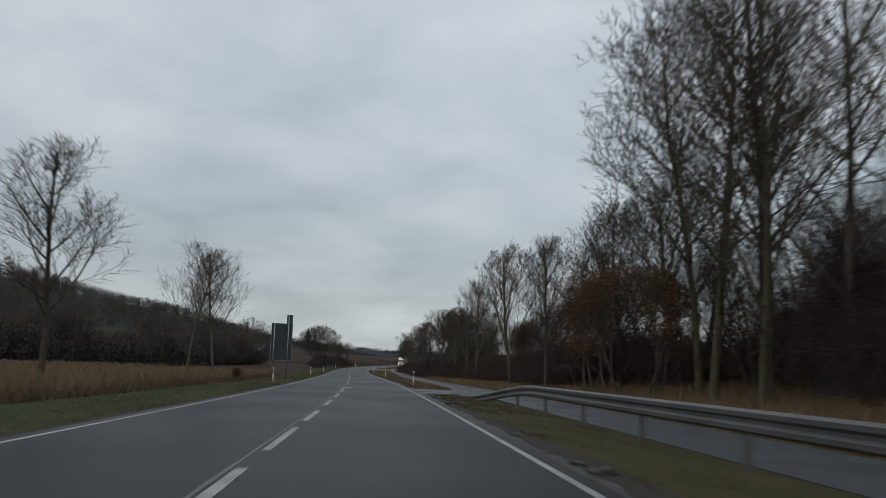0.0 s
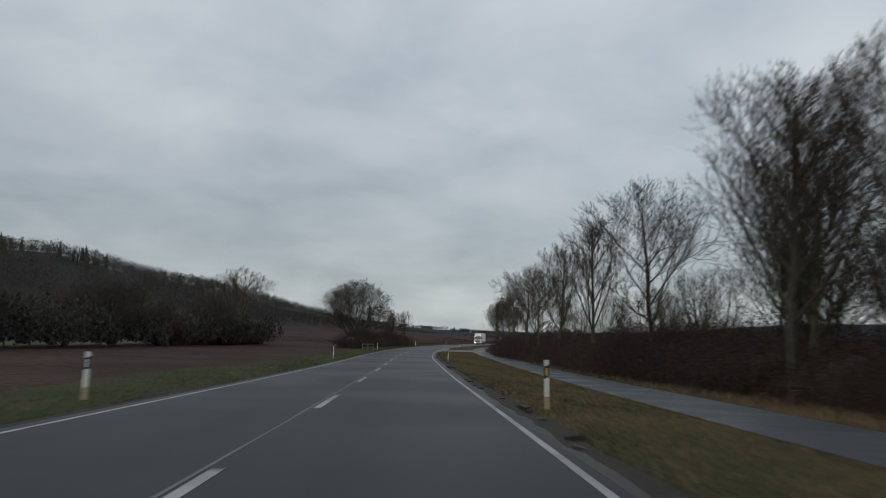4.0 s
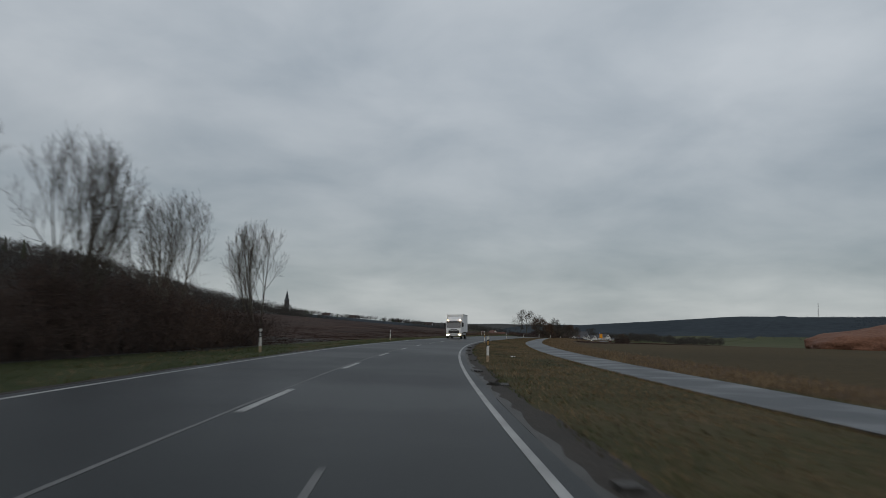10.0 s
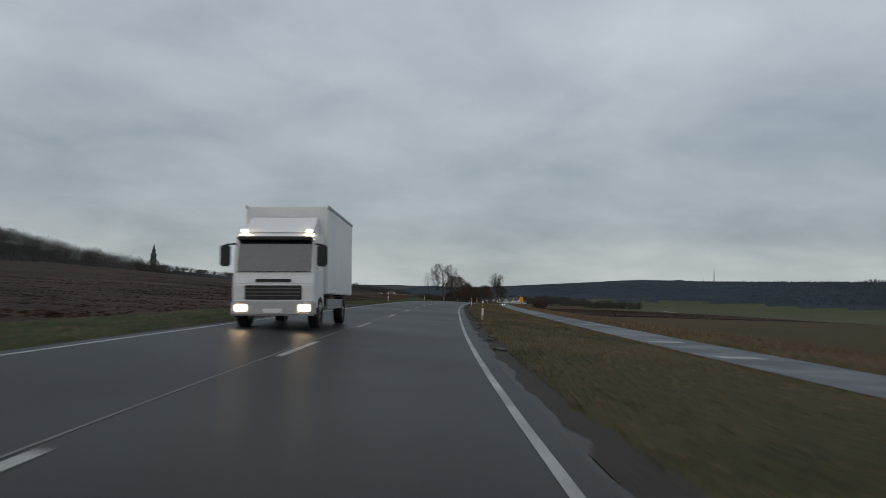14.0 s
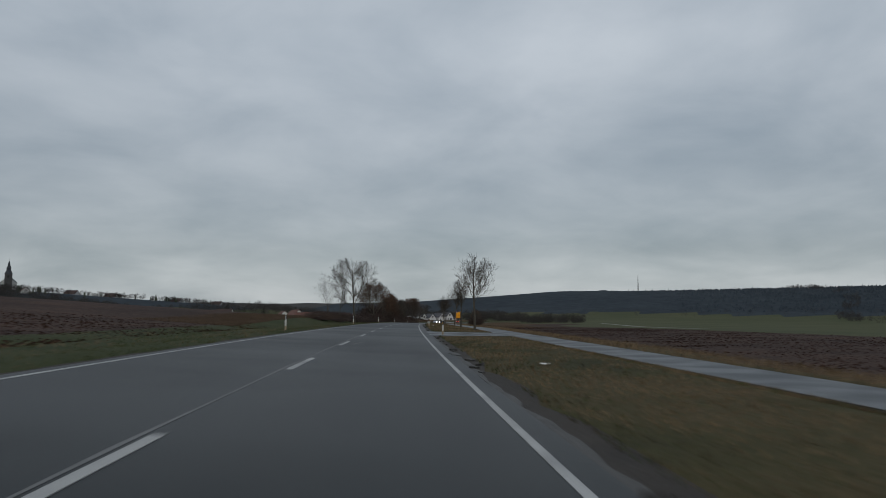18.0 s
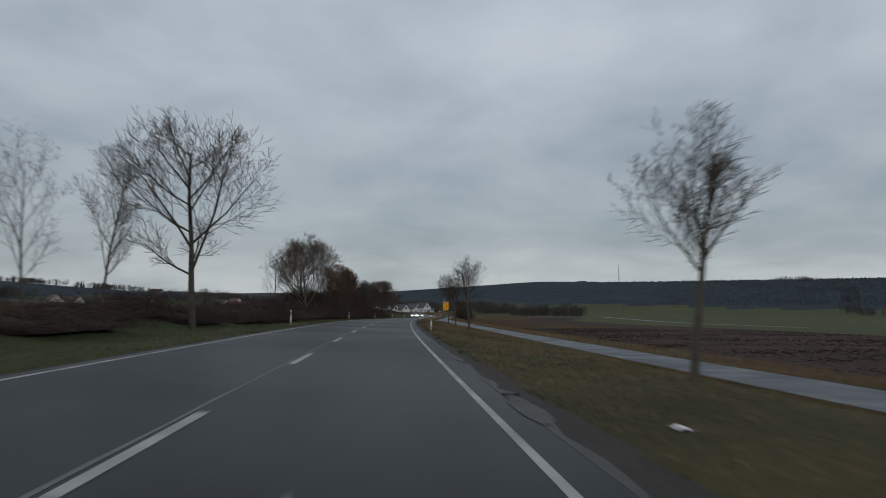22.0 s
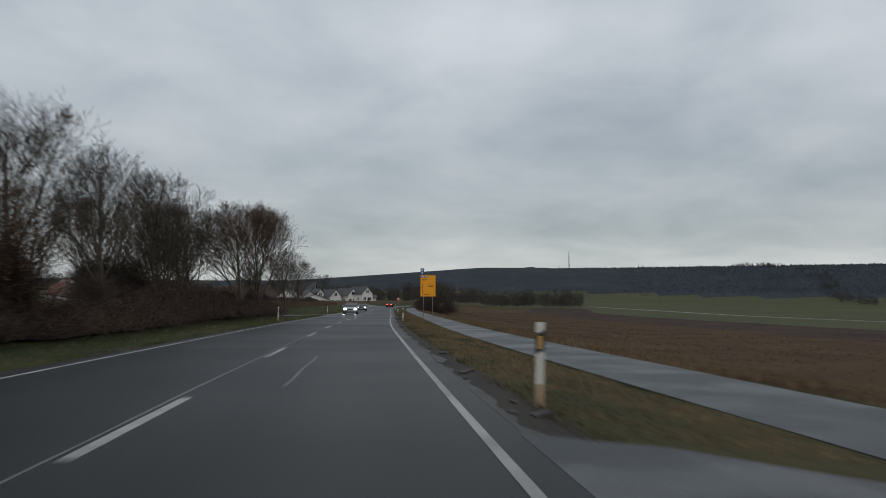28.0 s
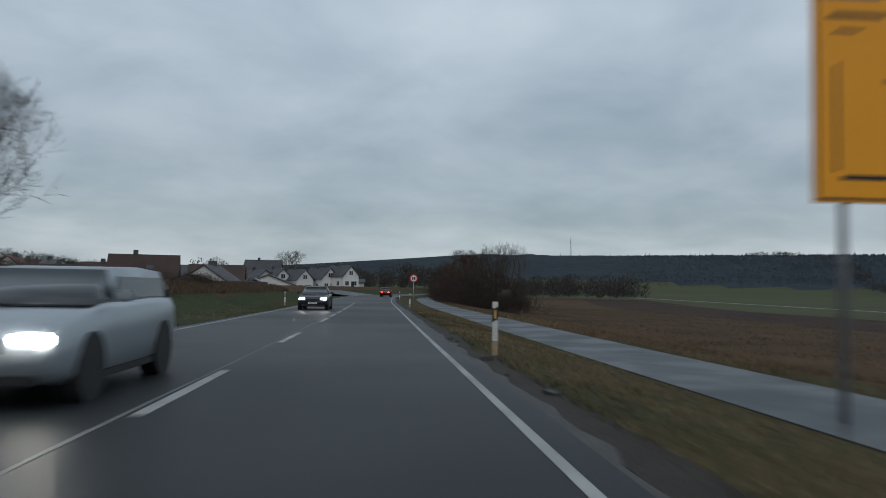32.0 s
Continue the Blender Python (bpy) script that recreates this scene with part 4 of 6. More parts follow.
for v, s, d, h, lab, w in (("slim_a", 36, -13.2, 11.9, "bare tree in dry grass beside the road", 1.3), ("slim_a", 56.5, -11.4, 10.4, "slim bare tree in dry grass", 1.2), ("slim_b", 70, -11.8, 11.8, "slim bare tree in dry grass", 1.1),
                        ("broad_b", 214, -30, 13.6, "broad bare tree behind bushes at the field edge", 1.2),
                        ("bush_a", 225, -12.0, 13.0, "large dense bare shrub tree beside the road", 1.15),
                        ("many_a", 239, -10.5, 9.4, "bare many-stemmed tree beside the road", 0.8), ("many_a", 250, -10.8, 8.4, "bare many-stemmed tree beside the road", 0.8), ("many_a", 260, -10.6, 8.2, "bare many-stemmed tree beside the road", 0.75),
                        ("many_a", 274, -10.2, 8.8, "bare many-stemmed tree beside the road", 0.7),
                        ("broad_a", 554, -8.6, 12.2, "tall broad bare tree on the bank", 1.0), ("slim_a", 546, -10.5, 8.2, "slender bare tree on the bank", 0.8), ("sparse_a", 542, -11.8, 8.0, "slender sparse bare tree on the bank", 0.9),
                        ("leafy_a", 607, -9.5, 10.0, "large rounded tree with a few brown leaves above the hedge", 1.1), ("sparse_a", 609, -14, 9, "slender bare tree behind the hedge", 1.0),
                        ("leafy_b", 622, -9.6, 7.6, "dense many-stemmed tree with brown leaves above the hedge", 1.35), ("leafy_b", 633, -8.6, 8.8, "dense many-stemmed tree with brown leaves above the hedge", 1.1), ("broad_b", 619, -12, 12, "tall bare tree rising from the hedge", 0.9), ("upright_b", 652, -9.5, 9.6, "bare tree rising from the hedge", 0.8),
                        ("broad_a", 680, -9.8, 8.8, "bare tree rising from the hedge", 1.0), ("upright_a", 688, -9.5, 8.4, "bare tree rising from the hedge", 1.0), ("upright_b", 699, -9.6, 7.6, "bare tree rising from the hedge", 1.0), ("many_a", 668, -11.5, 8.0, "bare many-stemmed tree rising from the hedge", 1.0), ("many_a", 683, -12, 8.4, "bare many-stemmed tree rising from the hedge", 1.0), ("many_a", 706, -11.5, 8.0, "bare many-stemmed tree rising from the hedge", 1.0), ("many_a", 715, -12, 7.4, "bare many-stemmed tree rising from the hedge", 1.0), ("sparse_a", 693, -12, 9, "slender bare tree rising from the hedge", 1.0),
                        ("leafy_a", 720.5, -9.4, 10.4, "spreading tree with a few brown leaves by the road", 1.08), ("leafy_a", 727.3, -9.0, 10.8, "spreading tree with a few brown leaves by the road", 1.04), ("fan_a", 697, -9.6, 9.0, "bare tree rising from the hedge", 1.0), ("fan_a", 705, -10.4, 8.2, "bare tree rising from the hedge", 1.1), ("many_a", 733, -10.5, 6.0, "bare many-stemmed tree behind the spreading trees", 1.0),
                        ("fan_a", 749.5, -9.6, 8.4, "bare rounded tree on the dry grass bank", 1.0), ("fan_a", 766, -10.2, 7.2, "small bare tree on the dry grass bank", 1.1)):
    tree(v, s, d, h, rng.uniform(0, 360), lab, wide=w)

for k in range(30):
    tree(("many_a", "bush_a", "upright_b")[k % 3], -6 + k * 7.4, -54 + 26 * max(0, -6 + k * 7.4) / 235 + rng.uniform(-3, 3), rng.uniform(5.5, 8.6), rng.uniform(0, 360), "dense bare field-edge tree beyond the dry grass", wide=1.3, group="field-edge trees")


def bramble_meshes(name, seed, length, deep, high, m_twig, m_core):
    """A stretch of hedge: a low uneven core, coloured as its inner shade, and a mass of arching twigs."""
    w = Wood(seed)
    r = w.r
    for k in range(int(length * deep * 75)):
        x, y = r.uniform(-length / 2, length / 2), r.gauss(0, deep / 3.2)
        top = high * r.uniform(0.45, 1.05) * (1 - 0.35 * abs(y) / deep) * (0.78 + 0.26 * math.sin(x * 1.3 + seed) + 0.5 * noise.noise((x * 0.9, y * 0.9, seed)))
        a = Vector((x, y, r.uniform(0, top * 0.6)))
        bq = Vector((x + r.uniform(-0.6, 0.6), y + r.uniform(-0.7, 0.7), top))
        w.spike(a, bq, 0.013)
        for j in range(3):
            c = a.lerp(bq, r.uniform(0.3, 0.95))
            w.spike(c, c + Vector((r.uniform(-1, 1), r.uniform(-1, 1), r.uniform(-0.2, 0.9))) * 0.55, 0.009)
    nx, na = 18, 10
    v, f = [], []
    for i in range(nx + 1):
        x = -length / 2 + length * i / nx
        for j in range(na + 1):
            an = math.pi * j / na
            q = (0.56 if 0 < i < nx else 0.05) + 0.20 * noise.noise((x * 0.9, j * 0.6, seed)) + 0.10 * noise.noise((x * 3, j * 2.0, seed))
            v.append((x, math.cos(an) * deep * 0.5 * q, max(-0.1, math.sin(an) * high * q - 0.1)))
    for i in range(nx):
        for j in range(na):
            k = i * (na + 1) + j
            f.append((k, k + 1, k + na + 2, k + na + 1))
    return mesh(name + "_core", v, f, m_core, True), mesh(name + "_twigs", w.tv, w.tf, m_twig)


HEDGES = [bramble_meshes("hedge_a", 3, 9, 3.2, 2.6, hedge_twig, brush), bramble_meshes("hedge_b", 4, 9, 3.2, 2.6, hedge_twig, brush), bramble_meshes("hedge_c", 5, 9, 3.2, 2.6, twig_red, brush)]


def hedge(i, s, d, k, high, label, turn=0, group=""):
    core, twigs = HEDGES[i % 3]
    x, y, z = spot(s, d)
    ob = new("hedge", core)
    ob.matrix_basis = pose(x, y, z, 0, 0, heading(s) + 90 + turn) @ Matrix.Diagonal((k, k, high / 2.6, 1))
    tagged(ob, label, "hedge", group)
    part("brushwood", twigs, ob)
    return ob


for i in range(14):
    hedge(i, 92 + i * 7.6, 13.4 + 0.5 * math.sin(i), 1.05, 2.5 + 0.4 * math.sin(i * 2.1), "dense bare reddish-brown hedge behind the cycle path", group="hedge by the path")
for i in range(11):
    hedge(i, -4 + i * 8, 19.2 + 1.2 * math.sin(i * 1.7), 1.5, (5.2 if i < 5 else 3.2) + 0.9 * math.sin(i * 2.3), "dark undergrowth below the trees on the bank", group="undergrowth on the bank")
for i in range(10):
    hedge(i, 96 + i * 8, 17.5 + math.sin(i * 1.3), 1.4, 3.4 + 0.5 * math.sin(i * 2.2), "tall bare bushes behind the roadside hedge", group="bushes behind the hedge")
for i in range(9):
    hedge(i, 58 + i * 5.5, 15.5 + 0.9 * math.sin(i), 1.1, 3.0, "dense bare undergrowth between the roadside trees", group="undergrowth on the bank")
for i in range(7):
    hedge(i, 218 + i * 8.6, -11.2, 1.25, 3.3 + 0.6 * math.sin(i * 1.9), "dark thorny hedge along the road", group="thorn hedge")
for i in range(4):
    hedge(i, 196 + i * 8, -33.5 + 1.2 * i, 1.2, 4.4 + 0.5 * math.sin(i * 2.1), "dark thicket below the broad field-edge tree", group="field-edge thicket")
for i in range(19):
    hedge(i, 572 + i * 8.0, -9.8 + 0.4 * math.sin(i), 1.2, (1.5 if i < 6 else 2.1) + 0.7 * math.sin(i * 1.7), "dark bare hedge on the roadside bank", group="bank hedge")
for k in range(6):
    tree(("leafy_b", "many_a", "shrub_c")[k % 3], 639 + k * 7.2, -9.4 - 1.3 * (k % 2), 5.6 + 0.8 * math.sin(k * 1.7), k * 61, "dense brown bush rising from the bank hedge", "shrub", 1.2, "bank bushes")
for i in range(8):
    hedge(i + 1, 614 + i * 8.5, -11.6, 1.35, 3.9 + 0.8 * math.sin(i * 2.0), "tall reddish-brown bushes behind the hedge", group="tall bushes")
for i in range(8):
    hedge(i + 2, 528 + i * 6.4, -11.2 - 1.2 * math.sin(i * 2.2), 0.95, 1.1 + 0.35 * math.sin(i * 1.9), "low reddish bramble on the grassy bank", group="low bramble")
for i in range(5):
    hedge(i, 706 + i * 8, -10.5, 1.1, 1.4 + 0.4 * math.sin(i * 1.3), "low dark bramble under the roadside trees", group="bank bramble")
for i in range(3):
    hedge(i + 1, 706 + i * 7.5, -12.4 - 0.6 * (i % 2), 1.3, 2.3 + 0.5 * math.sin(i * 2.1), "tall dark bushes behind the bank hedge", group="tall bushes")
for i in range(3):
    tree("fan_a", 689 + i * 11.5, -13.2 - 0.8 * (i % 2), 6.4 + 0.8 * math.sin(i * 1.9), i * 53, "bare tree crowding the bank behind the hedge", wide=1.2, group="trees behind the bank hedge")
for i in range(7):
    hedge(i, 756 + i * 9, -13.5 - 1.5 * (i % 2), 0.8, 0.9 + 0.3 * math.sin(i * 1.4), "low bramble on the dry grass bank", group="bank bramble")
for i in range(8):
    hedge(i, 822 + i * 9.5, 14.6 - 0.45 * i, 1.3, 4.4 + 1.0 * math.sin(i * 1.9), "dense dark bushes beyond the path", group="bushes beyond the path")
    tree(("many_a", "slim_a", "shrub_b", "leafy_b")[i % 4], 824 + i * 9.2, 15.2 - 0.5 * i, 6.8 + 1.2 * math.sin(i * 2.3 + 1), i * 77, "bare tree among the dark bushes beyond the path", wide=1.2, group="trees beyond the path")
for v, s, d, h in (("shrub_b", 645, -9.4, 3.6), ("shrub_a", 653, -9.0, 3.0), ("shrub_c", 661, -9.6, 3.8), ("shrub_b", 670, -9.2, 3.2), ("shrub_a", 679, -9.6, 4.0), ("shrub_b", 686, -9.2, 3.0), ("shrub_c", 706, -9.0, 3.2), ("shrub_a", 714, -9.4, 2.8), ("shrub_b", 724, -9.2, 3.0), ("shrub_b", 690, -10.5, 4), ("shrub_b", 697, -11.5, 4.5),
                   ("shrub_a", 62, -8.6, 1.2), ("shrub_b", 226, -10.5, 4.0)):
    tree(v, s, d, h, rng.uniform(0, 360), "bare many-stemmed shrub on the verge", "shrub")


# ---------------------------------------------------------------- far woods
def far_woods(name, count, s_rng, d_rng, test, tall, material, conifer, label, seed, ridge=None, bits=14, slim=1.0, part_of=None, spread=0.95):
    """Far trees in one mesh: pointed firs, or crowns of small upright clumps."""
    r = np.random.RandomState(seed)
    n = count * 14
    if ridge is None:
        s, d = r.uniform(*s_rng, n), r.uniform(*d_rng, n)
        x, y = place(s, d)
    else:
        pts, wide = RIDGES[ridge]
        pts = np.array(pts[part_of[0]:part_of[1]] if part_of else pts, float)
        span = np.hypot(*np.diff(pts[:, :2], axis=0).T)
        k = r.choice(len(span), n, p=span / span.sum())
        t = r.uniform(0, 1, n)
        x = pts[k, 0] + t * (pts[k + 1, 0] - pts[k, 0]) + r.normal(0, wide * spread, n)
        y = pts[k, 1] + t * (pts[k + 1, 1] - pts[k, 1]) + r.normal(0, wide * spread, n)
        s, d = np.full(n, 400.0), np.full(n, 400.0)
        if ridge == 0:
            ss = np.arange(600, 1300, 4.0)
            px, py = place(ss, 0)
            k = np.argmin(np.hypot(x[:, None] - px, y[:, None] - py), axis=1)
            a = np.radians(np.array([heading(q) for q in ss]))[k]
            s, d = ss[k], (x - px[k]) * np.cos(a) + (y - py[k]) * np.sin(a)
    h = hills(x, y)
    keep = np.nonzero(test(s, d, h))[0][:count]
    x, y, z = x[keep], y[keep], (lay(s, d) + h)[keep]
    n = len(x)
    t = tall * r.uniform(0.6, 1.15, n)
    if conifer:
        sides = 4
        a0 = r.uniform(0, 6.283, n)
        v = np.empty((n, sides + 1, 3))
        for q in range(sides):
            an = a0 + 6.283 * q / sides
            w = t * r.uniform(0.6, 1.0, n) * slim
            v[:, q] = np.stack([x + w * np.cos(an), y + w * np.sin(an), z - t * r.uniform(0.1, 0.4, n)], 1)
        v[:, sides] = np.stack([x, y, z + t], 1)
        base = np.arange(n)[:, None, None] * (sides + 1)
        f = base + np.array([(q, (q + 1) % sides, sides) for q in range(sides)])
    else:
        v = np.empty((n, bits, 3, 3))
        for q in range(bits):
            an, el, rad = r.uniform(0, 6.283, n), r.uniform(-1, 1, n), r.uniform(0.3, 1, n) ** 0.5
            flat = np.sqrt(1 - el * el) * rad
            c = np.stack([x + 0.33 * t * flat * np.cos(an), y + 0.33 * t * flat * np.sin(an), z + t * (0.52 + 0.46 * el * rad)], 1)
            k, a2 = 0.07 + t * 0.018, r.uniform(0, 6.283, n)
            off = np.stack([k * np.cos(a2), k * np.sin(a2), 0.3 * k], 1)
            v[:, q, 0], v[:, q, 1] = c - off, c + off
            v[:, q, 2] = c + np.stack([r.normal(0, 1, n) * k, r.normal(0, 1, n) * k, k * r.uniform(1.5, 3.5, n)], 1)
        f = np.arange(n * bits * 3).reshape(-1, 3)
    return tagged(new(name, mesh(name, v.reshape(-1, 3).tolist(), f.reshape(-1, 3).tolist(), material)), label, "forest", kind="stuff")


far_woods("hill_wood", 8000, (100, 1100), (-620, -150), lambda s, d, h: (h > 12) & (s < 960), 10, far_wood, False, "bare leafless wood covering the hill", 1, None, 48)
far_woods("hill_firs", 60, (150, 1100), (-620, -150), lambda s, d, h: h > 32, 11, leaf_dark, True, "dark firs along the hill's crest", 2, None, 14, 0.3)
far_woods("ridge_wood", 52000, None, None, lambda s, d, h: h > 17, 3.4, far_fir_haze, True, "dark mixed forest on the distant ridge", 3, 1)
far_woods("ridge_firs", 900, None, None, lambda s, d, h: h > 54, 6.5, far_fir_haze, True, "taller firs along the ridge's crest", 31, 1, 14, 0.32)
far_woods("slope_edge_trees", 3200, None, None, lambda s, d, h: (h > 8) & (h < 18), 8.5, valley_wood, False, "bare trees along the lower edge of the ridge forest", 33, 1, 36)
far_woods("field_edge_thicket", 900, (-40, 222), (-70, -22), lambda s, d, h: np.abs(d + 56 - 26 * np.maximum(s, 0) / 235) < 6, 5.0, far_wood, False, "tall dark thicket at the field edge", 8, None, 160)
far_woods("valley_trees", 2600, (250, 1900), (500, 760), lambda s, d, h: np.abs(d - 620 - 70 * np.sin(s / 130)) < 40, 8.0, valley_wood, False, "rows of bare trees across the valley meadows", 5, None, 110)
far_woods("valley_bushes", 420, (700, 2300), (280, 480), lambda s, d, h: (np.abs(d - 400 - 40 * np.sin(s / 120)) < 14) & (np.sin(s / 41) + np.sin(s / 17) > -0.2), 8.5, valley_wood, False, "scattered bushes in the meadows", 6, None, 110)
far_woods("skyline_trees", 320, (620, 1500), (-330, -110), lambda s, d, h: h < 9, 6, far_wood, False, "trees and bushes along the low skyline", 7, None, 60)
far_woods("village_end_trees", 420, (985, 1075), (-90, 60), lambda s, d, h: h < 60, 8, far_wood, False, "dark trees beyond the end of the village road", 17, None, 110)
far_woods("hill_village_trees", 420, None, None, lambda s, d, h: (h > 3) & (np.sin(s * 0.09) + np.sin(d * 0.13) > -0.3), 5.5, far_wood, False, "bare trees among the houses of the hill village", 41, 0, 90, 1.0, (8, 12), 0.22)
far_woods("hill_village_firs", 40, None, None, lambda s, d, h: h > 3, 6.0, leaf_dark, True, "dark firs among the houses of the hill village", 43, 0, 14, 0.32, (8, 12), 0.2)
far_woods("church_hill_trees", 600, (950, 1350), (-340, -70), lambda s, d, h: h > 6, 8, far_wood, False, "trees and gardens round the hill village", 14, None, 60)

# ---------------------------------------------------------------- roadside posts
def post_parts():
    b = Build()
    ring = ((-0.055, -0.05), (0.055, -0.05), (0.03, 0.055), (-0.03, 0.055))
    for z, k in ((0.26, 1.0), (0.66, 1.0)):
        b.v += [Vector((x * k, y * k, z)) for x, y in ring]
    b.f += [(i, (i + 1) % 4, 4 + (i + 1) % 4, 4 + i) for i in range(4)]
    b.f += [(3, 2, 1, 0)]
    t = Build()
    t.v += [Vector((x, y, 0.90)) for x, y in ring] + [Vector((x, y, 1.03 - (y + 0.05) * 0.5)) for x, y in ring]
    t.f += [(i, (i + 1) % 4, 4 + (i + 1) % 4, 4 + i) for i in range(4)] + [(4, 5, 6, 7)]
    top = t.out("post_top", post_white, bevel=0.004)
    body = b.out("post_body", post_white, bevel=0.004)
    c = Build()
    c.v += [Vector((x * 1.03, y * 1.03, 0.66 + x * 0.7)) for x, y in ring] + [Vector((x * 1.03, y * 1.03, 0.90 + x * 0.7)) for x, y in ring]
    c.f += [(i, (i + 1) % 4, 4 + (i + 1) % 4, 4 + i) for i in range(4)] + [(3, 2, 1, 0), (4, 5, 6, 7)]
    band = c.out("post_band", post_black)
    d = Build()
    d.v += [Vector((x * 1.06, y * 1.06, -0.25)) for x, y in ring] + [Vector((x * 1.04, y * 1.04, 0.27)) for x, y in ring]
    d.f += [(i, (i + 1) % 4, 4 + (i + 1) % 4, 4 + i) for i in range(4)] + [(4, 5, 6, 7)]
    foot = d.out("post_foot", post_dirty)
    e = Build().box(-0.022, -0.058, 0.70, 0.022, -0.049, 0.86)
    return body, top, band, foot, e.out("post_reflector", reflector, bevel=0.002), Build().box(-0.022, -0.058, 0.70, 0.022, -0.049, 0.86).out("post_reflector_w", reflector_white, bevel=0.002)


POST = post_parts()


def road_post(s, d, right):
    body, top, band, foot, amber, white = POST
    ob = new("delineator_post", body)
    ob.matrix_basis = stand(s, d, rng.uniform(-6, 6)) @ pose(0, 0, 0, rng.uniform(-1.5, 1.5), rng.uniform(-1.5, 1.5), 0)
    tagged(ob, "white plastic roadside post with black band and reflector, mud-stained foot", "road post", "roadside posts")
    part("top", top, ob)
    part("black_band", band, ob)
    part("foot", foot, ob, "mud-stained foot")
    part("reflector", amber if right else white, ob)


for s in (54.5, 104, 154, 201, 256, 303, 354, 407, 461.3, 513.4, 566.3, 616, 663, 712.8, 758, 800, 835):
    road_post(s, -5.1 if s < 790 else -4.6, False)
for s in (56.2, 103.2, 151.5, 199.2, 254, 305, 357.5, 408.3, 464, 514, 565.3, 615, 662, 710.5, 758.3, 800, 838):
    road_post(s, 4.7 if s < 600 else 4.45, True)

# ---------------------------------------------------------------- crash barrier
barrier = root("crash_barrier", pose(0, 0, 0), "weathered steel crash barrier sloping into the ground at its end", "barrier")
prof = ((0.0, 0.43), (-0.045, 0.47), (-0.045, 0.53), (0.0, 0.57), (0.0, 0.61), (-0.045, 0.65), (-0.045, 0.71), (0.0, 0.75))
verts, faces = [], []
rail_s = np.linspace(-40, 37, 48)
for s in rail_s:
    drop = 0.70 * float(ramp(s, 23, 35.5))
    for shift in (0.0, 0.006):
        for o, z in prof:
            x, y = place(s, 6.25 + o + shift - 0.6 * float(ramp(s, 24, 36)))
            verts.append((float(x), float(y), z + 0.02 - drop + float(climb(s))))
k = len(prof)
for i in range(len(rail_s) - 1):
    for j in range(k - 1):
        a = i * 2 * k + j
        faces.append((a, a + 1, a + 2 * k + 1, a + 2 * k))
        a += k
        faces.append((a, a + 2 * k, a + 2 * k + 1, a + 1))
    for j in (0, k - 1):
        a = i * 2 * k + j
        faces.append((a, a + 2 * k, a + 3 * k, a + k))
part("rail_beam", mesh("rail_beam", verts, faces, steel_dark), barrier)
post_me = Build().box(-0.05, -0.03, -0.4, 0.05, 0.03, 0.70).out("barrier_post", steel_dark, bevel=0.004)
low_me = Build().box(-0.05, -0.03, -0.4, 0.05, 0.03, 0.40).out("barrier_post_low", steel_dark, bevel=0.004)
for s in np.arange(-38, 30, 4.0):
    part("barrier_post", post_me if s < 25 else low_me, barrier, m=stand(float(s), 6.34 - 0.6 * float(ramp(s, 24, 36))))

# ---------------------------------------------------------------- signs
def big_sign_back(s, d):
    r = root("direction_sign", stand(s, d, 6), "large road sign seen from its dark back, on two steel posts", "road sign")
    part("panel", Build().box(-1.0, -0.04, 1.75, 1.0, 0.0, 5.35).out("panel", sign_back, bevel=0.01), r)
    part("top_panel", Build().box(0.42, -0.04, 5.36, 0.98, 0.0, 6.2).out("top_panel", sign_back, bevel=0.01), r)
    for x in (-0.72, 0.62):
        part("support_post", Build().tube((x, -0.10, -0.3), (x, -0.10, 5.3 if x < 0 else 6.15), 0.055, 0.055, 10).out("support_post", steel, True), r, "galvanised post")
    for z in (2.2, 2.9, 3.6, 4.3, 5.0):
        part("cross_rail", Build().box(-0.97, -0.075, z, 0.97, -0.042, z + 0.05).out("cross_rail", sign_back), r)
    part("rim", Build().box(-1.03, -0.05, 1.72, -1.0, 0.01, 5.38).box(1.0, -0.05, 1.72, 1.03, 0.01, 5.38).box(-1.0, -0.05, 1.72, 1.0, 0.01, 1.75).out("rim", steel), r, "pale metal rim")


big_sign_back(77.2, -6.8)


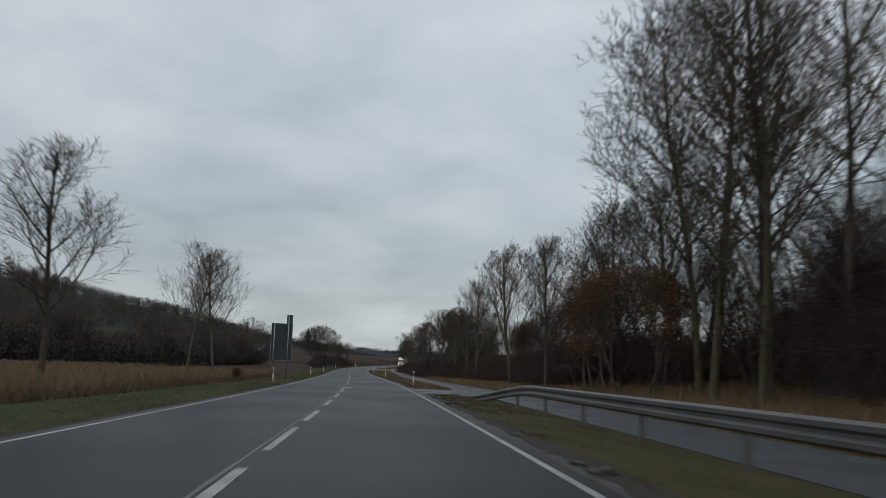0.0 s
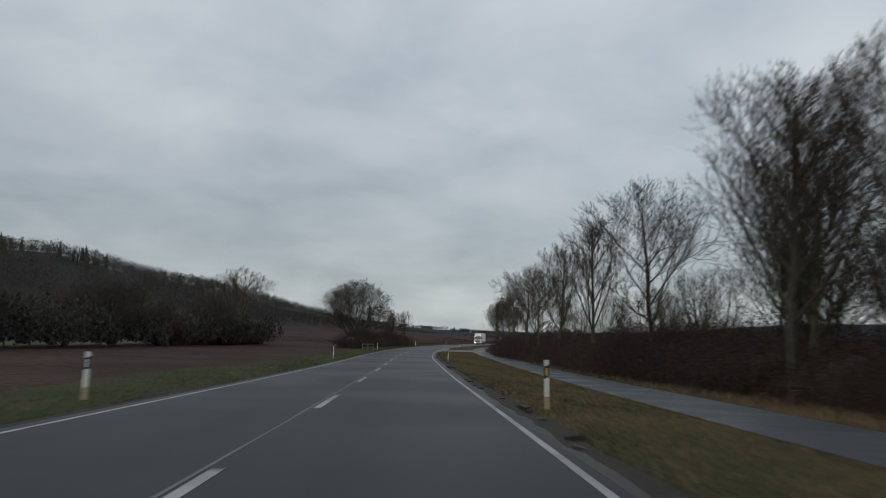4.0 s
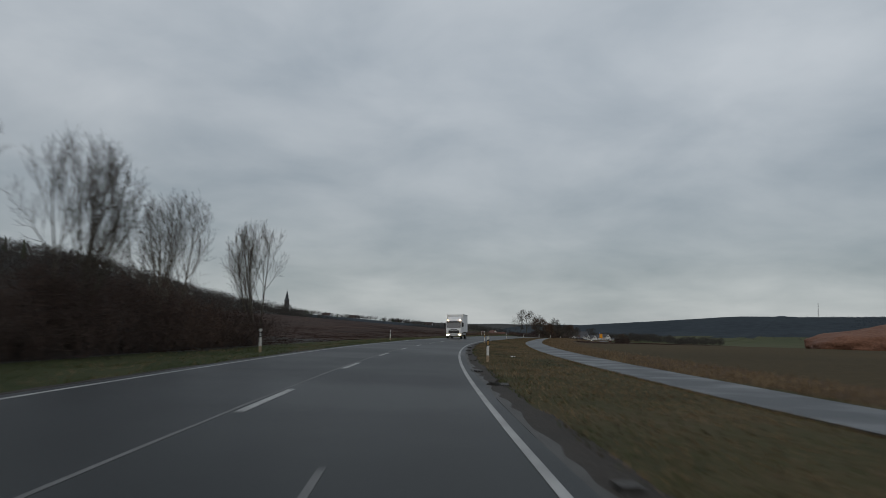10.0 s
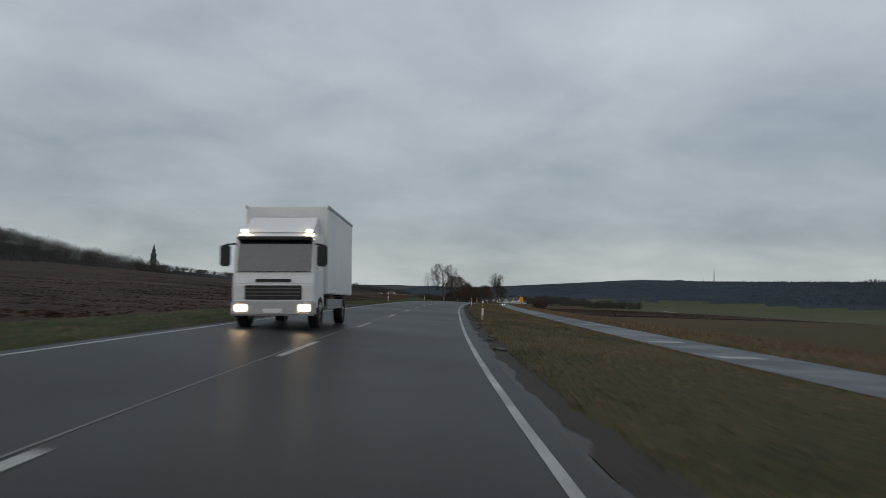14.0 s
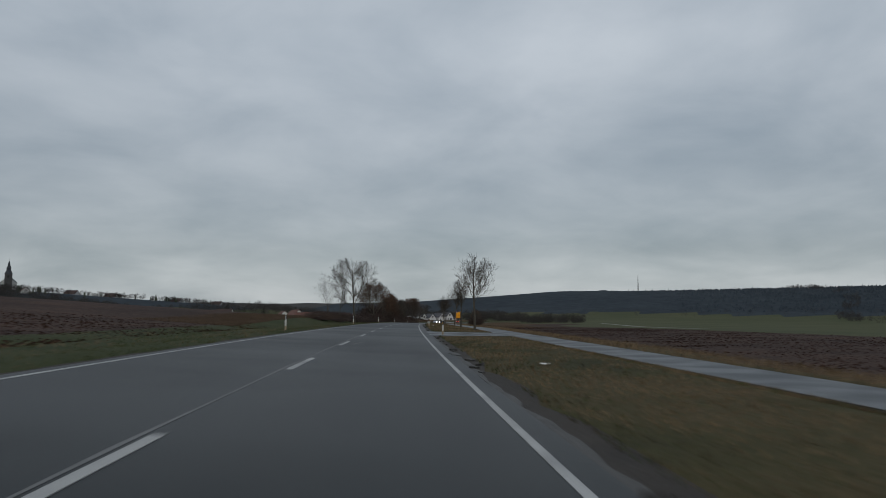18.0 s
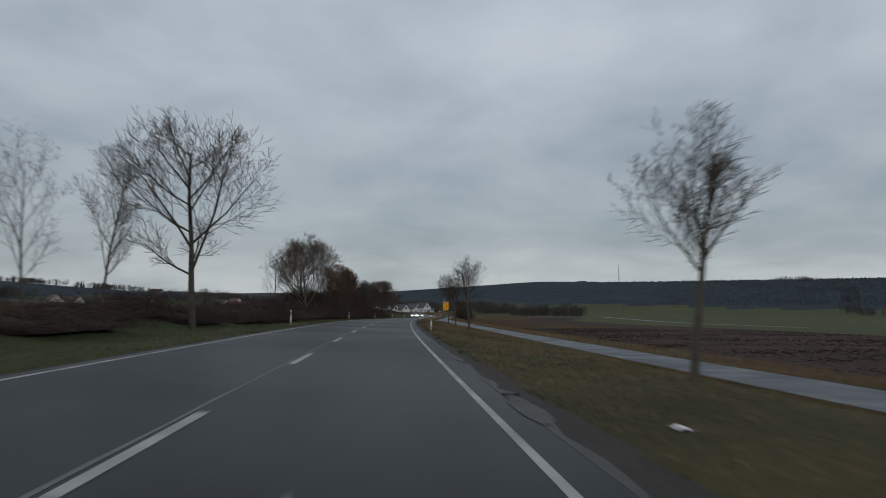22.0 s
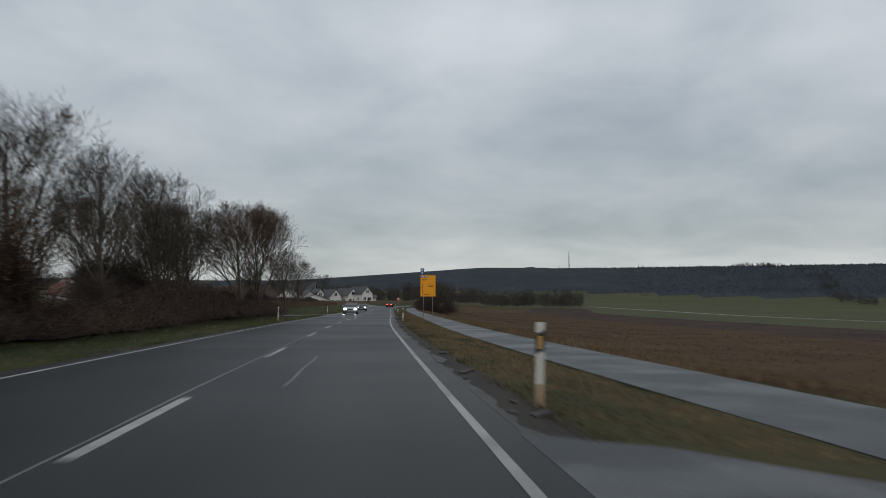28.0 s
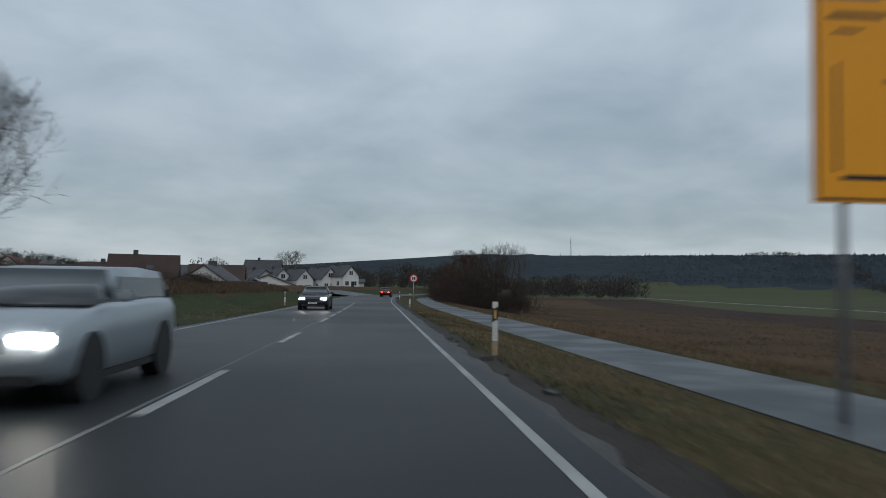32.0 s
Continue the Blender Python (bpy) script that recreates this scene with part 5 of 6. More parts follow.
def yellow_sign(s, d):
    r = root("direction_sign", stand(s, d, -2, 0.24), "large yellow direction sign with a small blue panel above", "road sign")
    part("panel", Build().box(-1.0, 0, 2.35, 1.0, 0.05, 5.15).out("panel", sign_yellow, bevel=0.012), r, "yellow panel")
    rim = Build()
    for x0, z0, x1, z1 in ((-0.97, 2.385, 0.97, 2.41), (-0.97, 5.09, 0.97, 5.115), (-0.97, 2.41, -0.945, 5.09), (0.945, 2.41, 0.97, 5.09)):
        rim.box(x0, -0.004, z0, x1, 0.002, z1)
    part("border", rim.out("border", ink), r, "black border line")
    part("blue_panel", Build().box(-1.0, 0, 5.17, -0.52, 0.04, 6.0).out("blue_panel", sign_blue, bevel=0.01), r, "small blue panel")
    part("blue_panel_mark", Build().box(-0.88, -0.004, 5.62, -0.64, 0.002, 5.86).box(-0.84, -0.004, 5.32, -0.68, 0.002, 5.5).out("blue_panel_mark", sign_white), r)
    part("road_badge", Build().box(-0.88, -0.006, 4.80, -0.10, 0.002, 5.02).out("road_badge", sign_blue, bevel=0.002), r, "blue badge")
    part("badge_text_bars", Build().box(-0.80, -0.010, 4.86, -0.56, -0.005, 4.96).box(-0.46, -0.010, 4.86, -0.2, -0.005, 4.96).out("badge_text_bars", sign_white), r)
    bars = ((-0.80, 4.56, -0.1, 4.62), (-0.74, 4.38, -0.42, 4.42), (-0.1, 3.80, 0.66, 3.86), (0.0, 3.62, 0.66, 3.68), (-0.66, 2.62, 0.1, 2.68))
    for x0, z0, x1, z1 in bars:
        part("text_bar", Build().box(x0, -0.005, z0, x1, 0.002, z1).out("text_bar", ink), r)
    part("route_line", Build().box(-0.74, -0.005, 2.72, -0.70, 0.002, 4.0).out("route_line", ink), r)
    for x in (-0.6, 0.6):
        part("support_post", Build().tube((x, 0.10, -0.9), (x, 0.10, 5.1), 0.05, 0.05, 10).out("support_post", steel, True), r, "galvanised post")
    part("support_post", Build().tube((-0.76, 0.10, 5.0), (-0.76, 0.10, 5.98), 0.03, 0.03, 8).out("support_post", steel, True), r)


yellow_sign(752, 8.25)


def disc(r, y0, y1, n=28):
    b = Build()
    b.tube((0, y0, 0), (0, y1, 0), r, r, n)
    return b


def round_sign(s, d, h):
    r = root("speed_limit_sign", stand(s, d, -3), "round white sign with a red ring on a steel post", "road sign")
    part("disc", disc(0.32, 0, 0.02).out("disc", sign_red), r, "red ring", pose(0, 0, h))
    part("face", disc(0.24, -0.006, 0.0).out("face", sign_white), r, "white face", pose(0, 0, h))
    part("text_bars", Build().box(-0.13, -0.010, h - 0.12, -0.02, -0.005, h + 0.12).box(0.03, -0.010, h - 0.12, 0.14, -0.005, h + 0.12).out("text_bars", ink), r)
    part("support_post", Build().tube((0, 0.05, -0.3), (0, 0.05, h + 0.3), 0.03, 0.03, 8).out("support_post", steel, True), r)


round_sign(806, 5.0, 2.25)

# thin marker board on a pole beyond the farm track
r = root("marker_board", stand(222.5, 13.6, 70), "narrow white marker board on a pole by the farm track", "sign")
part("pole", Build().tube((0, 0, -0.2), (0, 0, 2.4), 0.03, 0.03, 8).out("pole", steel, True), r)
part("board", Build().box(-0.25, -0.05, 1.5, 0.25, -0.03, 2.5).out("board", sign_white, bevel=0.006), r)

# street lamp beyond the hedge
r = root("street_lamp", stand(146, 34, -20), "slim grey street lamp beyond the hedge", "street lamp")
part("pole", Build().tube((0, 0, -0.3), (0, 0, 8.2), 0.08, 0.05, 10).out("pole", steel_dark, True), r)
part("arm", Build().tube((0, 0, 8.1), (0, -1.0, 8.35), 0.035, 0.03, 8).out("arm", steel_dark, True), r)
part("lamp_head", Build().box(-0.14, -1.65, 8.30, 0.14, -0.95, 8.42).out("lamp_head", steel_dark, bevel=0.03), r)

# wooden railing over the culvert
r = root("culvert_railing", stand(200.8, -6.5, 76), "weathered grey railing over the culvert", "railing")
for x in (-2.2, 0, 2.2):
    part("rail_post", Build().box(x - 0.06, -0.06, -0.3, x + 0.06, 0.06, 1.0).out("rail_post", wood_rail, bevel=0.01), r)
for z in (0.45, 0.92):
    part("rail_bar", Build().box(-2.35, -0.10, z - 0.06, 2.35, -0.055, z + 0.06).out("rail_bar", wood_rail, bevel=0.008), r)

# earth mound beyond the path
def near_ground(x, y):
    """Height of the land at a place beside the road."""
    ss = np.arange(0, 700, 2.0)
    px, py = place(ss, 0)
    k = int(np.argmin(np.hypot(px - x, py - y)))
    h = radians(heading(ss[k]))
    return float(lay(ss[k], (x - px[k]) * math.cos(h) + (y - py[k]) * math.sin(h)))


bm = bmesh.new()
bmesh.ops.create_icosphere(bm, subdivisions=5, radius=1.0)
for v in bm.verts:
    q = 1 + 0.16 * noise.noise(v.co * 1.7) + 0.05 * noise.noise(v.co * 6)
    v.co = Vector((v.co.x * 20 * q, v.co.y * 13 * q, max(-0.15, v.co.z) * 4.3 * q))
me = bpy.data.meshes.new("earth_mound")
bm.to_mesh(me); bm.free()
me.materials.append(mound_soil)
me.shade_smooth()
ob = tagged(new("earth_mound", me), "heap of bare reddish earth in the field", "earth mound")
x, y = 58.0, 346.0
z = near_ground(x, y)
ob.matrix_basis = pose(x, y, z, 0, 0, 30)

# ---------------------------------------------------------------- grass
def blades(name, count, s_rng, pick, tall, wide, material, label, seed, patch=0.0):
    """Loose blades and tufts, one triangle each, leaning at random."""
    r = np.random.RandomState(seed)
    s = r.uniform(*s_rng, count)
    d = pick(r, count, s)
    keep = np.ones(count, bool)
    for a, c in ((204, 222), (461.4, 472.8), (644, 659), (37, 47)):
        keep &= ~((s > a - 1) & (s < c + 0.4) & (d > 0) & (d < path_mid(s)))
    for a, c in ((742, 750), (371, 378)):
        keep &= ~((s > a - 2) & (s < c + 2) & (d < 0) & (d > -15))
    if patch:
        clump = np.sin(s * 0.9 + 3 * np.sin(d * 1.1 + s * 0.05)) * np.sin(d * 2.1 + 2 * np.sin(s * 0.37)) + 0.5 * np.sin(s * 0.21 + d)
        keep &= (clump * np.sign(patch) + r.uniform(-0.35, 0.35, count)) > abs(patch) - 1.0
    s, d = s[keep], d[keep]
    n = len(s)
    x, y = place(s, d)
    z = lay(s, d) + hills(x, y) - 0.03
    h = tall * r.uniform(0.45, 1.2, n)
    an, lean = r.uniform(0, 6.283, n), h * r.uniform(0.1, 0.8, n)
    w = wide * r.uniform(0.6, 1.4, n)
    la = r.uniform(0, 6.283, n)
    a = np.stack([x + w * np.cos(an), y + w * np.sin(an), z], 1)
    c = np.stack([x - w * np.cos(an), y - w * np.sin(an), z], 1)
    t = np.stack([x + lean * np.cos(la), y + lean * np.sin(la), z + h], 1)
    v = np.empty((3 * n, 3))
    v[0::3], v[1::3], v[2::3] = a, c, t
    me = bpy.data.meshes.new(name)
    me.vertices.add(3 * n); me.loops.add(3 * n); me.polygons.add(n)
    me.vertices.foreach_set("co", v.ravel())
    me.loops.foreach_set("vertex_index", np.arange(3 * n, dtype=np.int32))
    me.polygons.foreach_set("loop_start", np.arange(0, 3 * n, 3, dtype=np.int32))
    me.polygons.foreach_set("loop_total", np.full(n, 3, dtype=np.int32))
    me.materials.append(material)
    me.update(calc_edges=True)
    me.validate()
    return tagged(new(name, me), label, "soil" if "clods" in name else "grass", kind="stuff")


def right_verge(r, n, s):
    return 4.3 + (path_mid(s) - path_half(s) - 4.42) * r.beta(0.85, 1.4, n)


def left_verge(r, n, s):
    return -4.15 - np.where((s > 395) & (s < 560), 8.6, np.where(s > 740, 6.8, 5.4)) * r.beta(0.9, 1.2, n)


blades("verge_grass_right", 140000, (-5, 800), right_verge, 0.085, 0.014, blade_green, "short green winter grass on the verge", 1, -0.75)
blades("dark_verge_right", 100000, (-5, 800), right_verge, 0.09, 0.018, blade_dark, "dark wet grass and dead stalks on the verge", 9, -1.15)
blades("verge_grass_left", 190000, (0, 840), left_verge, 0.10, 0.016, blade_green, "short green winter grass on the verge", 2, -0.6)
blades("dry_verge_left", 60000, (0, 840), left_verge, 0.12, 0.016, blade_dry, "withered brown grass on the verge", 10, 1.0)
blades("dry_verge_right", 300000, (44, 800), lambda r, n, s: 4.38 + (path_mid(s) - path_half(s) - 4.5) * r.beta(1.1, 1.1, n), 0.10, 0.015, blade_dry, "withered brown grass on the verge", 3, 0.5)
blades("dry_path_side", 90000, (60, 840), lambda r, n, s: path_mid(s) + path_half(s) + 0.1 + 6 * r.beta(0.8, 2.2, n), 0.20, 0.016, blade_dry, "withered tall grass beyond the path", 4)
blades("path_edge_grass", 36000, (60, 640), lambda r, n, s: path_mid(s) - path_half(s) - 0.32 * r.beta(0.8, 1.6, n), 0.09, 0.016, blade_dry, "withered grass overhanging the edge of the path", 16)
blades("path_edge_green", 20000, (60, 800), lambda r, n, s: path_mid(s) - path_half(s) - 0.4 * r.beta(0.8, 1.4, n), 0.08, 0.016, blade_green, "green grass along the edge of the path", 17)
blades("dry_grass_left", 110000, (0, 98), lambda r, n, s: -8.3 - 26 * r.beta(0.9, 1.5, n), 0.42, 0.02, blade_rust, "withered grass left of the road", 5)
blades("dry_tussocks_left", 60000, (0, 98), lambda r, n, s: -9 - 24 * r.beta(0.9, 1.4, n), 0.85, 0.02, blade_dry, "tall pale tussocks of withered grass", 15, 0.35)
blades("dry_bank_left", 60000, (480, 566), lambda r, n, s: -12.8 - 9 * r.beta(0.9, 1.5, n), 0.22, 0.018, blade_rust, "tall withered grass on the bank", 6)
blades("dry_bank_village", 60000, (742, 850), lambda r, n, s: -10.5 - 11 * r.beta(0.9, 1.3, n), 0.45, 0.02, blade_rust, "tall withered grass on the bank by the village", 7)
blades("dry_bank_right", 70000, (-10, 95), lambda r, n, s: 9.5 + 15 * r.beta(0.9, 1.5, n), 0.5, 0.018, blade_dry, "tall withered grass on the bank under the trees", 8)

blades("dry_meadow_village", 140000, (640, 870), lambda r, n, s: path_mid(s) + path_half(s) + 0.2 + 34 * r.beta(0.8, 1.5, n), 0.17, 0.02, blade_rust, "withered grass beyond the path by the village", 11, 0.8)
blades("plough_clods_left", 40000, (255, 485), lambda r, n, s: -9.8 - 70 * r.beta(0.8, 2.0, n), 0.08, 0.14, plough, "rough clods of the ploughed field", 12)
blades("plough_clods_right", 36000, (430, 645), lambda r, n, s: 16.5 + 48 * r.beta(0.8, 1.5, n), 0.08, 0.14, plough, "rough clods of the ploughed field", 13)

# scraps of paper on the verge
for k, (s, d) in enumerate(((520.4, 5.4), (262.0, 6.3), (433.5, 6.0), (58.0, 7.0))):
    r = random.Random(k)
    bm = bmesh.new()
    bmesh.ops.create_grid(bm, x_segments=5, y_segments=4, size=0.11)
    for v in bm.verts:
        v.co.z = 0.05 + 0.045 * noise.noise(v.co * 14 + Vector((k, 0, 0)))
    ext = bmesh.ops.extrude_face_region(bm, geom=bm.faces[:])
    bmesh.ops.translate(bm, verts=[g for g in ext["geom"] if isinstance(g, bmesh.types.BMVert)], vec=(0, 0, 0.004))
    me = bpy.data.meshes.new("paper_scrap")
    bm.to_mesh(me); bm.free()
    me.materials.append(sign_white)
    ob = tagged(new("paper_scrap", me), "crumpled white paper scrap lying in the grass", "litter", "litter on the verge")
    ob.matrix_basis = stand(s, d, 70 * k, -0.02)

# clods and stones along the broken road edge and loose litter on the verge
clod = Build()
for k in range(260):
    s, d = rng.uniform(0, 800), 3.95 + abs(rng.gauss(0, 0.18))
    if 200 < s < 226 or 459 < s < 475 or 642 < s < 661 or 36 < s < 49:
        continue
    x, y = place(s, d)
    z = float(lay(s, d))
    w = rng.uniform(0.03, 0.11)
    clod.box(-w, -w * rng.uniform(0.6, 1.6), -0.04, w, w, w * 0.45, Matrix.Translation((float(x), float(y), z)) @ Matrix.Rotation(rng.uniform(0, 6.28), 4, "Z") @ Matrix.Rotation(rng.uniform(-0.3, 0.3), 4, "X"))
tagged(new("broken_asphalt_clods", clod.out("broken_asphalt_clods", gravel_edge)), "broken pieces of asphalt along the road edge", "rubble", kind="stuff")

# ---------------------------------------------------------------- vehicles
def loft(sections, material, name, bevel=0.0):
    """sections: (y, [(x, z), ...]) rings with equal counts, closed at the ends."""
    b = Build()
    k = len(sections[0][1])
    for y, ring in sections:
        b.v += [Vector((x, y, z)) for x, z in ring]
    for i in range(len(sections) - 1):
        for j in range(k):
            q = (j + 1) % k
            b.f.append((i * k + j, i * k + q, (i + 1) * k + q, (i + 1) * k + j))
    b.f.append(tuple(range(k)))
    b.f.append(tuple((len(sections) - 1) * k + j for j in reversed(range(k))))
    return b.out(name, material, True, bevel)


def ring(w, z0, z1):
    """Rounded body section from sill z0 to shoulder z1."""
    pts = [(-w * 0.86, z0), (-w * 0.97, z0 + 0.10), (-w, z0 + (z1 - z0) * 0.45), (-w * 0.98, z1 - 0.08), (-w * 0.93, z1)]
    return pts + [(-x, z) for x, z in reversed(pts)]


def wheel_meshes(rad, wide):
    t = Build()
    n = 20
    for i in range(n):
        a0, a1 = 6.2832 * i / n, 6.2832 * (i + 1) / n
        prof = ((-wide / 2, rad * 0.62), (-wide / 2, rad * 0.93), (-wide * 0.36, rad), (wide * 0.36, rad), (wide / 2, rad * 0.93), (wide / 2, rad * 0.62))
        for (x0, r0), (x1, r1) in zip(prof, prof[1:]):
            m = len(t.v)
            t.v += [Vector((x0, r0 * math.cos(a0), r0 * math.sin(a0))), Vector((x1, r1 * math.cos(a0), r1 * math.sin(a0))), Vector((x1, r1 * math.cos(a1), r1 * math.sin(a1))), Vector((x0, r0 * math.cos(a1), r0 * math.sin(a1)))]
            t.f.append((m, m + 1, m + 2, m + 3))
    tyre = t.out("tyre", rubber)
    q = Build()
    q.tube((-wide * 0.44, 0, 0), (wide * 0.44, 0, 0), rad * 0.30, rad * 0.30, 12)
    for i in range(5):
        q.box(-wide * 0.46, -0.045, 0.04, wide * 0.46, 0.045, rad * 0.64, Matrix.Rotation(6.2832 * i / 5, 4, "X"))
    return tyre, q.out("rim", rim_alloy, bevel=0.006)


CAR_WHEEL = wheel_meshes(0.33, 0.21)
LORRY_WHEEL = wheel_meshes(0.47, 0.30)


def car(name, m, paint, label, length, tall, boxy, lights):
    """A car that points along its own -y."""
    r = root(name, m, label, "car", "cars on the road")
    L, w = length / 2, 0.91
    deck, rw = (1.0, 0.80) if boxy else (0.92, 0.72)
    secs = [(-L, ring(w * 0.80, 0.36, 0.66)), (-L + 0.12, ring(w * 0.92, 0.26, 0.78)), (-L + 0.55, ring(w, 0.20, deck - 0.10)), (-L + 1.35, ring(w, 0.20, deck)),
            (L - 1.1, ring(w, 0.20, deck + 0.04)), (L - 0.4, ring(w, 0.22, deck + 0.03)), (L - 0.08, ring(w * 0.93, 0.30, deck - 0.02)), (L, ring(w * 0.84, 0.40, deck - 0.14))]
    part("body", loft(secs, paint, "car_body"), r)
    y0, y1, y2, y3 = -L + (1.02 if boxy else 1.30), -L + (1.80 if boxy else 2.15), L - (0.50 if boxy else 1.25), L - (0.10 if boxy else 0.45)

    def cab(y, hw, z):
        return (y, [(-w * 0.90, deck - 0.03), (-hw, z), (hw, z), (w * 0.90, deck - 0.03)])
    part("roof", loft([cab(y1 - 0.02, w * (rw - 0.03), tall - 0.05), cab((y1 + y2) / 2, w * rw, tall), cab(y2, w * (rw - 0.02), tall - 0.04)], paint, "car_roof"), r)
    part("windscreen", loft([cab(y0, w * 0.88, deck + 0.01), cab(y1 - 0.02, w * (rw - 0.03), tall - 0.055)], glass, "car_windscreen"), r, "dark glass")
    part("rear_window", loft([cab(y2, w * (rw - 0.02), tall - 0.045), cab(y3, w * 0.85, deck + 0.02)], glass, "car_rear_window"), r, "dark glass")
    for sx in (-1, 1):
        b = Build()
        zs = ((y1 + 0.04, deck + 0.06, w * 0.885), (y2 - 0.1, deck + 0.06, w * 0.885), (y2 - 0.15, tall - 0.13, w * (rw + 0.035)), (y1 + 0.22, tall - 0.13, w * (rw + 0.035)))
        b.v += [Vector((sx * (x + 0.012), y, z)) for y, z, x in zs] + [Vector((sx * (x - 0.01), y, z)) for y, z, x in zs]
        b.f += [(0, 1, 2, 3), (7, 6, 5, 4)] + [(i, (i + 1) % 4, 4 + (i + 1) % 4, 4 + i) for i in range(4)]
        part("side_window", b.out("side_window", glass), r, "dark glass")
        part("mirror", Build().box(sx * w, y0 + 0.42, deck + 0.02, sx * (w + 0.2), y0 + 0.54, deck + 0.16).out("mirror", paint, bevel=0.03), r)
        part("headlight", Build().box(sx * 0.46, -L - 0.015, 0.60, sx * 0.80, -L + 0.16, 0.74).out("headlight", lights[0], bevel=0.03), r, "bright headlight")
        part("tail_light", Build().box(sx * 0.42, L - 0.10, 0.70, sx * 0.70, L + 0.014, 0.82).out("tail_light", lights[1], bevel=0.02), r, "red tail light")
        for y in (-L + 0.88, L - 0.86):
            wh = part("wheel", CAR_WHEEL[0], r, m=pose(sx * 0.80, y, 0.33))
            part("rim", CAR_WHEEL[1], wh, "alloy rim")
            part("wheel_arch", Build().tube((sx * 0.68, y, 0.34), (sx * 0.918, y, 0.34), 0.385, 0.385, 22).out("wheel_arch", trim_black), r, "dark wheel arch")
        part("sill", Build().box(sx * 0.80, -L + 1.3, 0.19, sx * 0.90, L - 1.3, 0.27).out("sill", trim_black, bevel=0.01), r)
    part("grille", Build().box(-0.40, -L - 0.02, 0.52, 0.40, -L + 0.05, 0.68).out("grille", trim_black, bevel=0.02), r, "dark grille")
    part("number_plate", Build().box(-0.26, -L - 0.03, 0.38, 0.26, -L - 0.005, 0.49).out("number_plate", sign_white, bevel=0.004), r, "blank plate")
    part("plate_bar", Build().box(-0.20, -L - 0.034, 0.41, 0.20, -L - 0.029, 0.46).out("plate_bar", ink), r)
    part("bumper", Build().box(-0.70, -L + 0.0, 0.24, 0.70, -L + 0.10, 0.34).out("bumper", trim_black, bevel=0.02), r)
    return r


def on_road(s, d, turn):
    x, y, z = spot(s, d, 0.004)
    return pose(x, y, z, 0, -math.degrees(math.atan(float(cross(s)))) if turn < 90 else math.degrees(math.atan(float(cross(s)))), heading(s) + turn)


car("saloon_car", on_road(792.0, -1.75, 0), paint_dark, "dark saloon car with its headlights on", 4.8, 1.42, False, (lamp_white, lamp_red))
car("estate_car", on_road(753.2, -1.7, 0), paint_silver, "silver-blue family car with its headlights on", 4.4, 1.44, True, (lamp_white, lamp_red))
car("hatchback_car", on_road(872, 1.8, 180), paint_red, "dark red car driving away with lit tail lights", 4.2, 1.48, True, (trim_black, lamp_red))
car("van_car", on_road(884, -34, 85), paint_white, "white van in the village street", 4.9, 1.9, True, (trim_black, lamp_red))
car("parked_car", on_road(884, -24, 85), paint_dark, "dark car in the village street", 4.4, 1.5, False, (trim_black, lamp_red))


